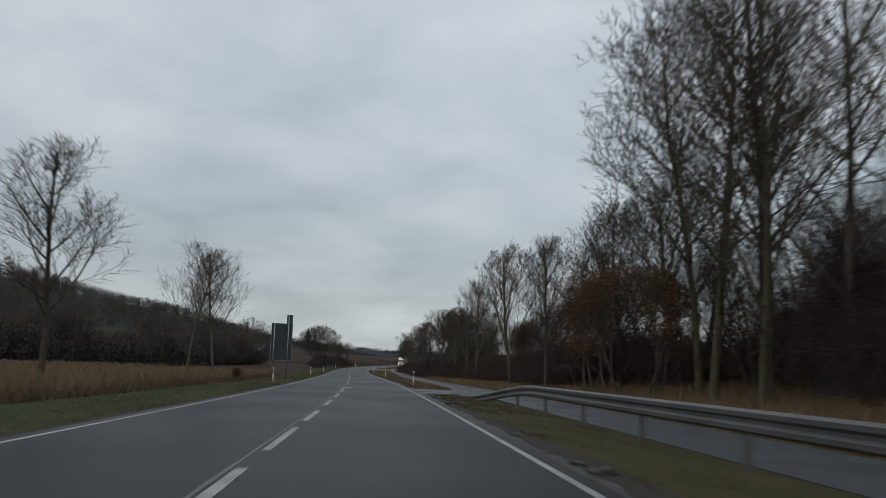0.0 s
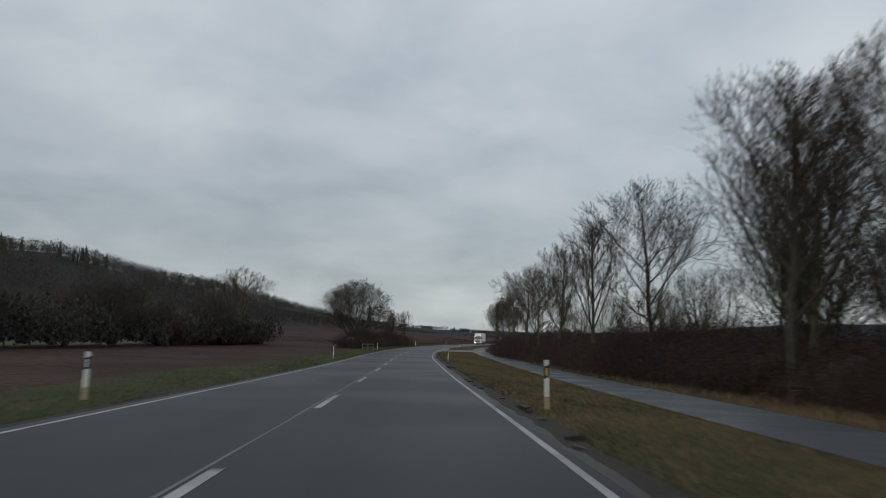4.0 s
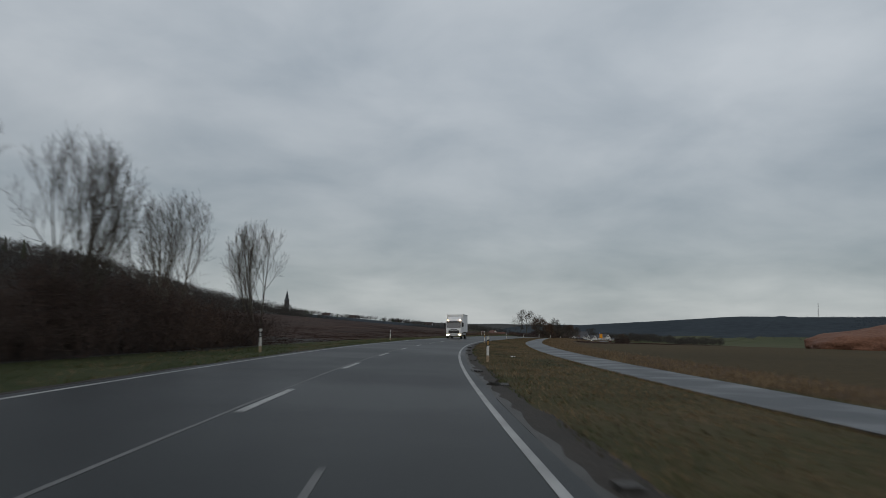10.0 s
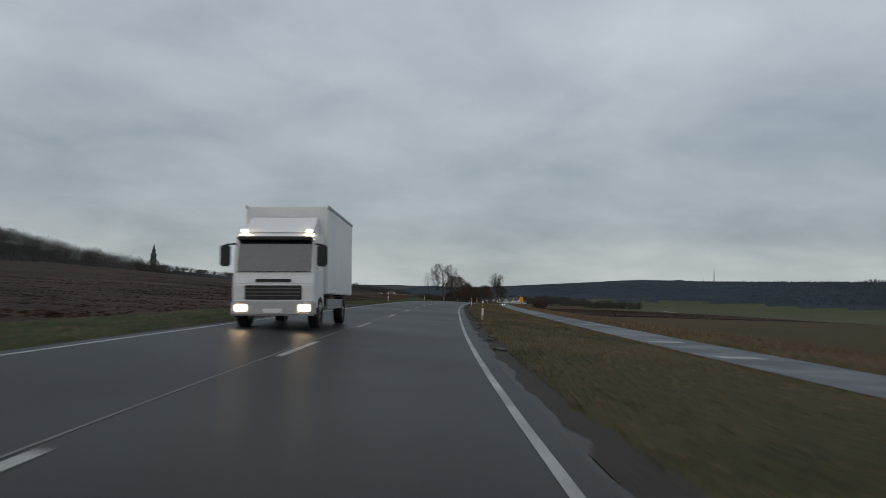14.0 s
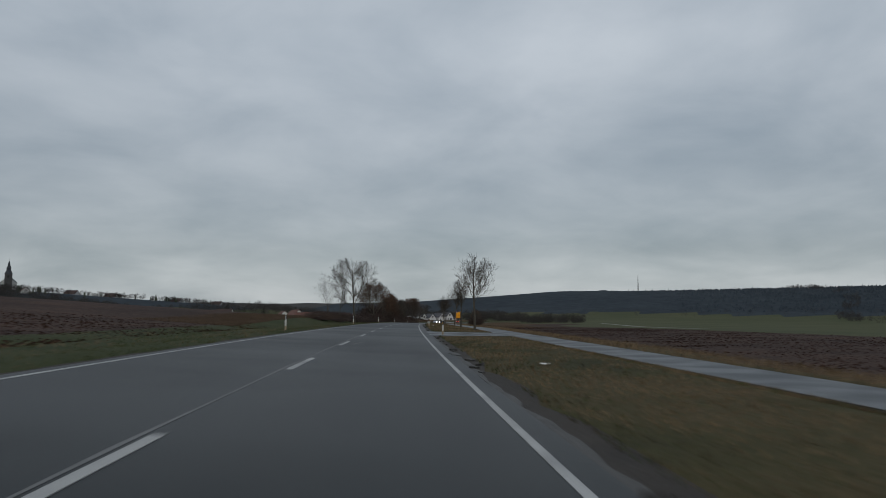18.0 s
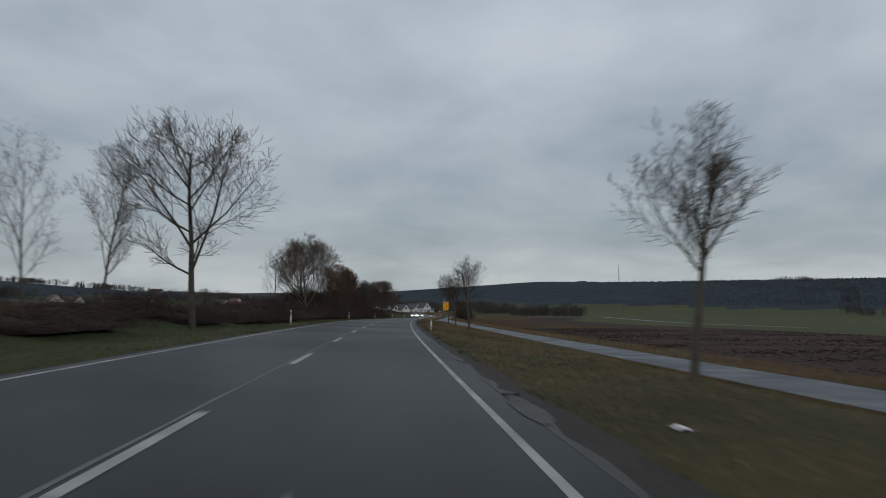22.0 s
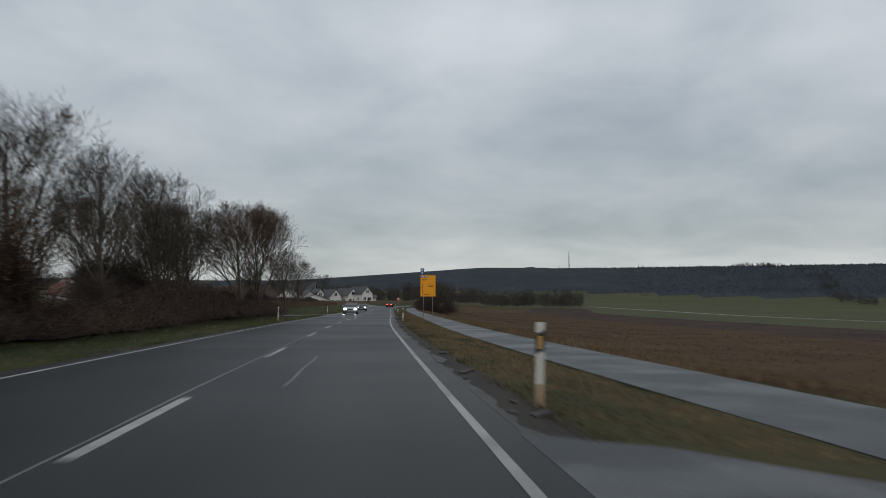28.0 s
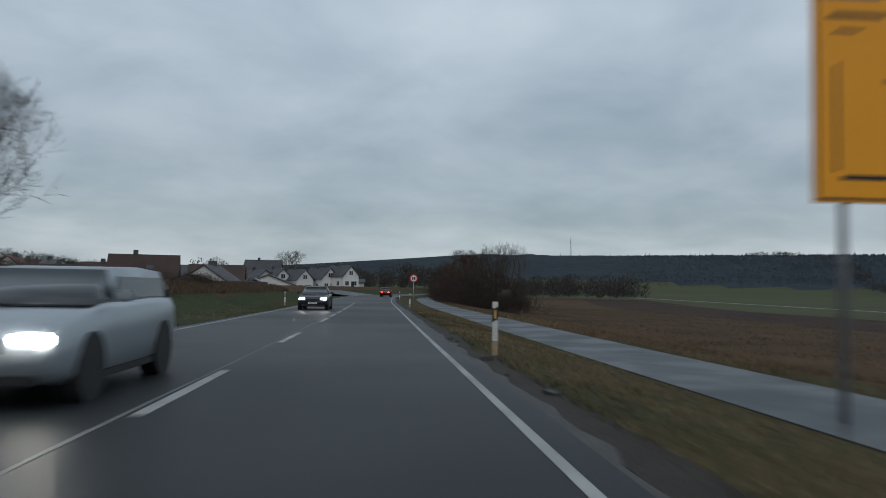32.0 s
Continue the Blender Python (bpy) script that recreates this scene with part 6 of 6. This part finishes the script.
def lorry(m):
    """A box lorry that points along its own -y, front bumper at y = 0."""
    r = root("box_lorry", m, "white box lorry with its headlights on", "lorry")
    part("cargo_box", Build().box(-1.25, 1.75, 1.0, 1.25, 7.6, 3.65).out("cargo_box", paint_white, bevel=0.03), r, "white cargo box")
    for x in (-1.25, 1.25):
        part("box_edge_rail", Build().box(x - 0.02, 1.73, 3.6, x + 0.02, 7.62, 3.68).out("box_edge_rail", steel), r)
    part("chassis", Build().box(-0.5, 1.0, 0.62, 0.5, 7.5, 0.98).out("chassis", trim_black, bevel=0.01), r)
    cab = [(0.0, 0.55), (-0.02, 1.25), (0.06, 1.60), (0.26, 2.55), (0.42, 2.72), (1.65, 2.78), (1.65, 0.55)]
    part("cab", Build().prism(cab, -1.15, 1.15).out("cab", paint_white, bevel=0.04), r, "white driver's cab")
    ws = [(0.03, 1.62), (0.235, 2.50), (0.205, 2.50), (0.0, 1.62)]
    part("windscreen", Build().prism(ws, -1.03, 1.03).out("windscreen", glass), r, "dark windscreen")
    part("sun_visor", Build().box(-1.05, -0.02, 2.50, 1.05, 0.24, 2.60).out("sun_visor", trim_black, bevel=0.02), r)
    part("roof_spoiler", Build().prism([(0.55, 2.75), (1.6, 2.75), (1.6, 3.3), (1.3, 3.25)], -1.0, 1.0).out("roof_spoiler", paint_white, bevel=0.03), r)
    part("grille", Build().box(-0.80, -0.04, 0.82, 0.80, 0.02, 1.22).out("grille", trim_black, bevel=0.02), r, "dark grille")
    for z in (0.92, 1.02, 1.12):
        part("grille_bar", Build().box(-0.76, -0.055, z, 0.76, -0.035, z + 0.03).out("grille_bar", steel_dark), r)
    part("badge_strip", Build().box(-0.5, -0.035, 1.32, 0.5, -0.015, 1.40).out("badge_strip", trim_black), r)
    part("bumper", Build().box(-1.17, -0.10, 0.38, 1.17, 0.25, 0.78).out("bumper", plaster_grey, bevel=0.04), r, "grey bumper")
    part("number_plate", Build().box(-0.26, -0.115, 0.46, 0.26, -0.098, 0.57).out("number_plate", sign_white), r, "blank plate")
    for sx in (-1, 1):
        part("headlight", Build().box(sx * 0.72, -0.125, 0.50, sx * 1.05, -0.05, 0.68).out("headlight", lamp_warm, bevel=0.02), r, "bright warm headlight")
        part("marker_lamp", Build().box(sx * 0.85, 0.28, 2.74, sx * 1.0, 0.40, 2.82).out("marker_lamp", lamp_warm, bevel=0.01), r)
        mi = part("mirror", Build().box(sx * 1.22, -0.10, 1.75, sx * 1.50, 0.06, 2.35).out("mirror", trim_black, bevel=0.04), r)
        part("mirror_arm", Build().tube((sx * 1.12, 0.2, 2.40), (sx * 1.36, -0.02, 2.36), 0.025, 0.025, 6).out("mirror_arm", trim_black), mi)
        part("side_window", Build().box(sx * 1.145, 0.35, 1.65, sx * 1.158, 1.2, 2.40).out("side_window", glass), r, "dark glass")
        part("door", Build().box(sx * 1.146, 0.28, 0.85, sx * 1.162, 1.28, 1.60).out("door", paint_white, bevel=0.006), r)
        part("step", Build().box(sx * 0.95, 0.35, 0.32, sx * 1.16, 0.9, 0.55).out("step", trim_black, bevel=0.01), r)
        for y in (0.95, 5.9):
            wh = part("wheel", LORRY_WHEEL[0], r, m=pose(sx * 1.02, y, 0.47))
            part("rim", LORRY_WHEEL[1], wh, "steel rim")
        part("side_guard", Build().box(sx * 1.18, 2.0, 0.55, sx * 1.22, 5.1, 0.85).out("side_guard", steel), r)
        part("mudguard", Build().box(sx * 0.86, 5.3, 0.96, sx * 1.2, 6.5, 1.0).out("mudguard", trim_black), r)


lorry(on_road(338, -1.9, 0))

# ---------------------------------------------------------------- village
def house(m, wide, deep, wall, roof_h, walls, tiles, label, rows=2, dormer=False):
    """Gable along y: the ridge runs along y, the gable wall faces -y."""
    r = root("house", m, label, "house", "village houses")
    w = wide / 2
    part("wall", gable_mesh(w, deep, wall, roof_h, walls), r)
    for sx in (-1, 1):
        b = Build()
        slope = math.hypot(w, roof_h)
        nx, nz = roof_h / slope, w / slope
        over = 0.45
        ex, ez = sx * (w + over * w / slope), wall - over * roof_h / slope
        th = 0.18
        pts = [(0, wall + roof_h + 0.02), (ex, ez + 0.02), (ex + sx * nx * th, ez + nz * th), (0, wall + roof_h + th * 1.25)]
        for y in (-0.4, deep + 0.4):
            b.v += [Vector((x, y, z)) for x, z in pts]
        b.f += [(0, 1, 2, 3), (7, 6, 5, 4)] + [(i, (i + 1) % 4, 4 + (i + 1) % 4, 4 + i) for i in range(4)]
        rf = part("roof_slope", b.out("roof_slope", tiles), r)
        if dormer:
            part("skylight", Build().box(-0.45, deep * 0.35, 0, 0.45, deep * 0.35 + 1.1, 0.06, Matrix.Translation((sx * w * 0.5, 0, wall + roof_h * 0.5 + th + 0.05)) @ Matrix.Rotation(sx * math.atan2(roof_h, w), 4, "Y")).out("skylight", glass), rf)
    part("chimney", Build().box(-0.35, deep * 0.6, wall + roof_h - 0.5, 0.35, deep * 0.6 + 0.7, wall + roof_h + 0.9).out("chimney", stone_dark, bevel=0.02), r, "dark chimney")
    for k in range(rows):
        z = 1.0 + k * 2.7
        for x in ((-w * 0.5, w * 0.5) if z + 1.3 < wall + 0.4 else (0,)):
            window(r, pose(x, -0.03, z), 1.3, 1.25)
        for y in (deep * 0.25, deep * 0.7):
            if z + 1.3 < wall:
                window(r, pose(-w - 0.03, y, z, 0, 0, -90), 1.2, 1.2)
                window(r, pose(w + 0.03, y, z, 0, 0, 90), 1.2, 1.2)
    door = part("door", Build().box(w * 0.05, -0.06, 0.1, w * 0.05 + 0.95, 0.02, 2.15).out("door", trim_black, bevel=0.01), r, "dark front door")
    part("handle", Build().box(w * 0.05 + 0.8, -0.11, 1.0, w * 0.05 + 0.9, -0.06, 1.05).out("handle", steel), door)
    for sx in (-1, 1):
        part("gutter", Build().tube((sx * (w + 0.42), -0.35, wall - 0.28), (sx * (w + 0.42), deep + 0.35, wall - 0.28), 0.07, 0.07, 8).out("gutter", steel_dark), r)


def gable_mesh(w, deep, wall, roof_h, m):
    b = Build()
    o = [(-w, -0.5), (w, -0.5), (w, wall), (0, wall + roof_h), (-w, wall)]
    n = len(o)
    for y in (0.0, deep):
        b.v += [Vector((x, y, z)) for x, z in o]
    b.f += [tuple(range(n)), tuple(n + i for i in reversed(range(n)))] + [(i, (i + 1) % n, n + (i + 1) % n, n + i) for i in range(n)]
    return b.out("house_wall", m)


def window(parent, m, w, h):
    fr = Build()
    for x0, z0, x1, z1 in ((-w / 2, 0, w / 2, 0.09), (-w / 2, h - 0.09, w / 2, h), (-w / 2, 0.09, -w / 2 + 0.09, h - 0.09), (w / 2 - 0.09, 0.09, w / 2, h - 0.09), (-0.04, 0.09, 0.04, h - 0.09)):
        fr.box(x0, -0.03, z0, x1, 0.03, z1)
    f = part("window", fr.out("window_frame", frame_white), parent, "white framed window", m)
    part("pane", Build().box(-w / 2 + 0.08, -0.005, 0.08, w / 2 - 0.08, 0.02, h - 0.08).out("pane", glass), f)


def far_spot(x, y):
    """Ground height at a far place, by its nearest station along the road."""
    best = None
    for s in np.arange(600, 1300, 4.0):
        px, py = place(s, 0)
        q = math.hypot(float(px) - x, float(py) - y)
        if best is None or q < best[0]:
            h = radians(heading(s))
            side = (x - float(px)) * math.cos(h) + (y - float(py)) * math.sin(h)
            best = (q, s, side)
    return float(lay(best[1], best[2]) + hills(x, y))


def village(x, y, turn, *a, dz=0.0, **k):
    house(pose(x, y, far_spot(x, y) + dz - 1.4, 0, 0, turn), *a, **k)


WHITE = "white rendered house with a dark tiled gable roof"
village(67, 876, -6, 7.0, 9, 3.2, 2.9, plaster, roof_red, "white gabled house with a red tiled roof", rows=1)
village(58, 880, 80, 7.0, 12, 2.8, 2.6, plaster_grey, roof_grey, "grey house with a dark roof", rows=1)
village(82, 880, 84, 8.0, 12, 2.6, 2.6, plaster_grey, roof_brown, "low house with a brown tiled roof", rows=1)
village(93.0, 860, 84, 8.5, 10.0, 2.6, 4.3, brick_red, roof_brown, "brick house with a tall brown tiled roof", rows=1, dormer=True)
village(96.5, 854, -22, 6.4, 9, 2.6, 2.2, plaster, roof_grey, "white gabled house beside the brick house", rows=1)
village(107, 884, 80, 8.0, 10, 3.0, 3.0, brick_red, roof_brown, "brick house with a brown tiled roof", rows=1)
village(113.5, 893, -14, 9.8, 14, 2.4, 1.9, plaster, roof_grey, "low white hall with a shallow dark gable", rows=1)
for x, y, t in ((124.5, 933, 16), (129.5, 929, 16), (136.0, 928, 20), (140.5, 924, 20)):
    village(x, y, t, 5.0, 9, 3.6, 2.6, plaster, roof_grey, WHITE, rows=2, dz=0.6)
village(132, 975, 70, 9, 11, 4.5, 4.5, plaster_grey, roof_grey, "dark-roofed house behind the terrace", rows=1, dz=1.0)
village(152, 950, 72, 6, 18, 3.0, 0.9, plaster, roof_grey, "long low white building by the junction", rows=1)
village(45, 905, 60, 8, 12, 3.0, 3.2, plaster, roof_red, "white house with a red roof", rows=1)
for x, y, t, q in ((52, 868, 70, 0), (74, 893, 20, 1), (88, 900, 75, 0), (100, 905, 30, 1), (112, 915, 80, 0), (118, 922, 15, 1), (96, 935, 70, 0), (60, 915, 25, 1)):
    village(x, y, t, 8, 11, 2.8, 3.4, (plaster, plaster_grey)[q], (roof_brown, roof_grey)[q], "house with a dark tiled roof in the village", rows=1)
village(72, 930, 75, 8, 12, 3.0, 3.4, plaster, roof_brown, "white house with a brown roof", rows=1)


# houses of the hill village, seen over the fields
def far_house(s, d, turn, walls, tiles, label):
    x, y, z = spot(s, d)
    house(pose(x, y, z - 0.3, 0, 0, turn), 8, 11, 3.4, 3.4, walls, tiles, label, rows=1)


for s, d, t in ((930, -215, 20), (960, -190, 70), (985, -240, 40), (1010, -170, 10), (900, -150, 60), (925, -120, 20)):
    far_house(s, d, t, plaster, roof_brown if t > 30 else roof_red, "distant white house with a tiled roof among trees")


for x, y, t in ((-176, 1130, 20), (-150, 1205, 70), (-118, 1226, 75), (-60, 1266, 60), (-20, 1296, 70)):
    house(pose(x, y, far_spot(x, y) - 2.6, 0, 0, t), 8, 11, 3.6, 3.2, (plaster, plaster_grey)[t > 40], (roof_red, roof_brown)[t > 40], "distant house with a tiled roof on the church hill", rows=1)


def church(x, y, z):
    r = root("church", pose(x, y, z, 0, 0, 10), "church with a tall dark stepped spire on the hill", "church")
    part("nave", gable_mesh(5.5, 18, 7, 5.5, plaster), r, "white nave", pose(0, 2.5, 0))
    for sx in (-1, 1):
        b = Build()
        b.v += [Vector(p) for p in ((0, 2.2, 12.55), (sx * 6.0, 2.2, 6.55), (sx * 6.0, 20.8, 6.55), (0, 20.8, 12.55), (0, 2.2, 12.8), (sx * 6.2, 2.2, 6.75), (sx * 6.2, 20.8, 6.75), (0, 20.8, 12.8))]
        b.f += [(0, 1, 2, 3), (7, 6, 5, 4), (0, 4, 5, 1), (1, 5, 6, 2), (2, 6, 7, 3), (3, 7, 4, 0)]
        part("nave_roof", b.out("nave_roof", slate), r)
    part("tower", Build().box(-2.8, -2.8, -2, 2.8, 2.8, 14).out("tower", stone_dark, bevel=0.05), r, "dark tower shaft")
    for z0, z1, r0, r1, n in ((14, 14.5, 3.3, 3.3, "cornice"), (14.5, 17.0, 3.1, 2.1, "lower_dome"), (17.0, 19.2, 1.8, 1.8, "lantern"), (19.2, 21.0, 2.2, 1.2, "upper_dome"), (21.0, 22.4, 1.0, 1.0, "upper_lantern"), (22.4, 26.0, 1.1, 0.12, "spire")):
        part(n, Build().tube((0, 0, z0), (0, 0, z1), r0, r1, 8).out(n, slate), r)
    part("cross", Build().box(-0.05, -0.05, 26, 0.05, 0.05, 28).box(-0.5, -0.05, 27.1, 0.5, 0.05, 27.25).out("cross", steel_dark), r)
    for k in range(4):
        part("belfry_opening", Build().box(-0.6, -2.86, 10.5, 0.6, -2.78, 13, Matrix.Rotation(k * math.pi / 2, 4, "Z")).out("belfry_opening", trim_black), r)


church(-199, 1165, far_spot(-199, 1165) - 0.3)
r = root("radio_mast", pose(829, 1904, float(hills(829, 1904)) - 3, 0, 0, 20), "thin grey lattice mast on the wooded ridge", "mast")
for k in range(3):
    q = 2.0944 * k
    part("mast_leg", Build().tube((1.6 * math.cos(q), 1.6 * math.sin(q), 0), (0.3 * math.cos(q), 0.3 * math.sin(q), 34), 0.28, 0.2, 6).out("mast_leg", steel_dark), r)
for k in range(6):
    part("mast_ring", Build().tube((0, 0, 5 + 5.2 * k), (0, 0, 5.4 + 5.2 * k), 1.5 - 0.2 * k, 1.5 - 0.2 * k, 6).out("mast_ring", steel_dark), r)
part("antenna", Build().tube((0, 0, 34), (0, 0, 40), 0.2, 0.1, 6).out("antenna", steel_dark), r)
# lone fir and trees on the skyline, and the big tree behind the village
for v, x, y, h, lab in (("broad_a", 137, 985, 13, "large bare tree behind the village houses"), ("broad_b", 110, 960, 9, "bare tree among the village houses")):
    limbs, twigs, leaves, top = TREES[v]
    ob = new("tree", limbs)
    k = h / top
    ob.matrix_basis = pose(x, y, far_spot(x, y), 0, 0, 40) @ Matrix.Diagonal((k * 1.2, k * 1.2, k, 1))
    tagged(ob, lab, "tree")
    part("crown", twigs, ob)
r = root("fir_tree", pose(20, 1120, far_spot(20, 1120) - 0.2), "dark fir standing alone on the skyline", "tree")
part("trunk", Build().tube((0, 0, -1), (0, 0, 3), 0.3, 0.2, 8).out("trunk", bark), r)
w = Wood(5)
for k in range(900):
    t = w.r.random() ** 0.8
    a = w.r.uniform(0, 6.283)
    rad = 4.2 * (1 - t) + 0.2
    c = Vector((0, 0, 1.2 + 8.5 * t))
    w.spike(c, c + Vector((math.cos(a) * rad, math.sin(a) * rad, -0.5 * rad * w.r.random())), 0.35)
part("needles", mesh("fir_needles", w.tv, w.tf, leaf_dark), r)
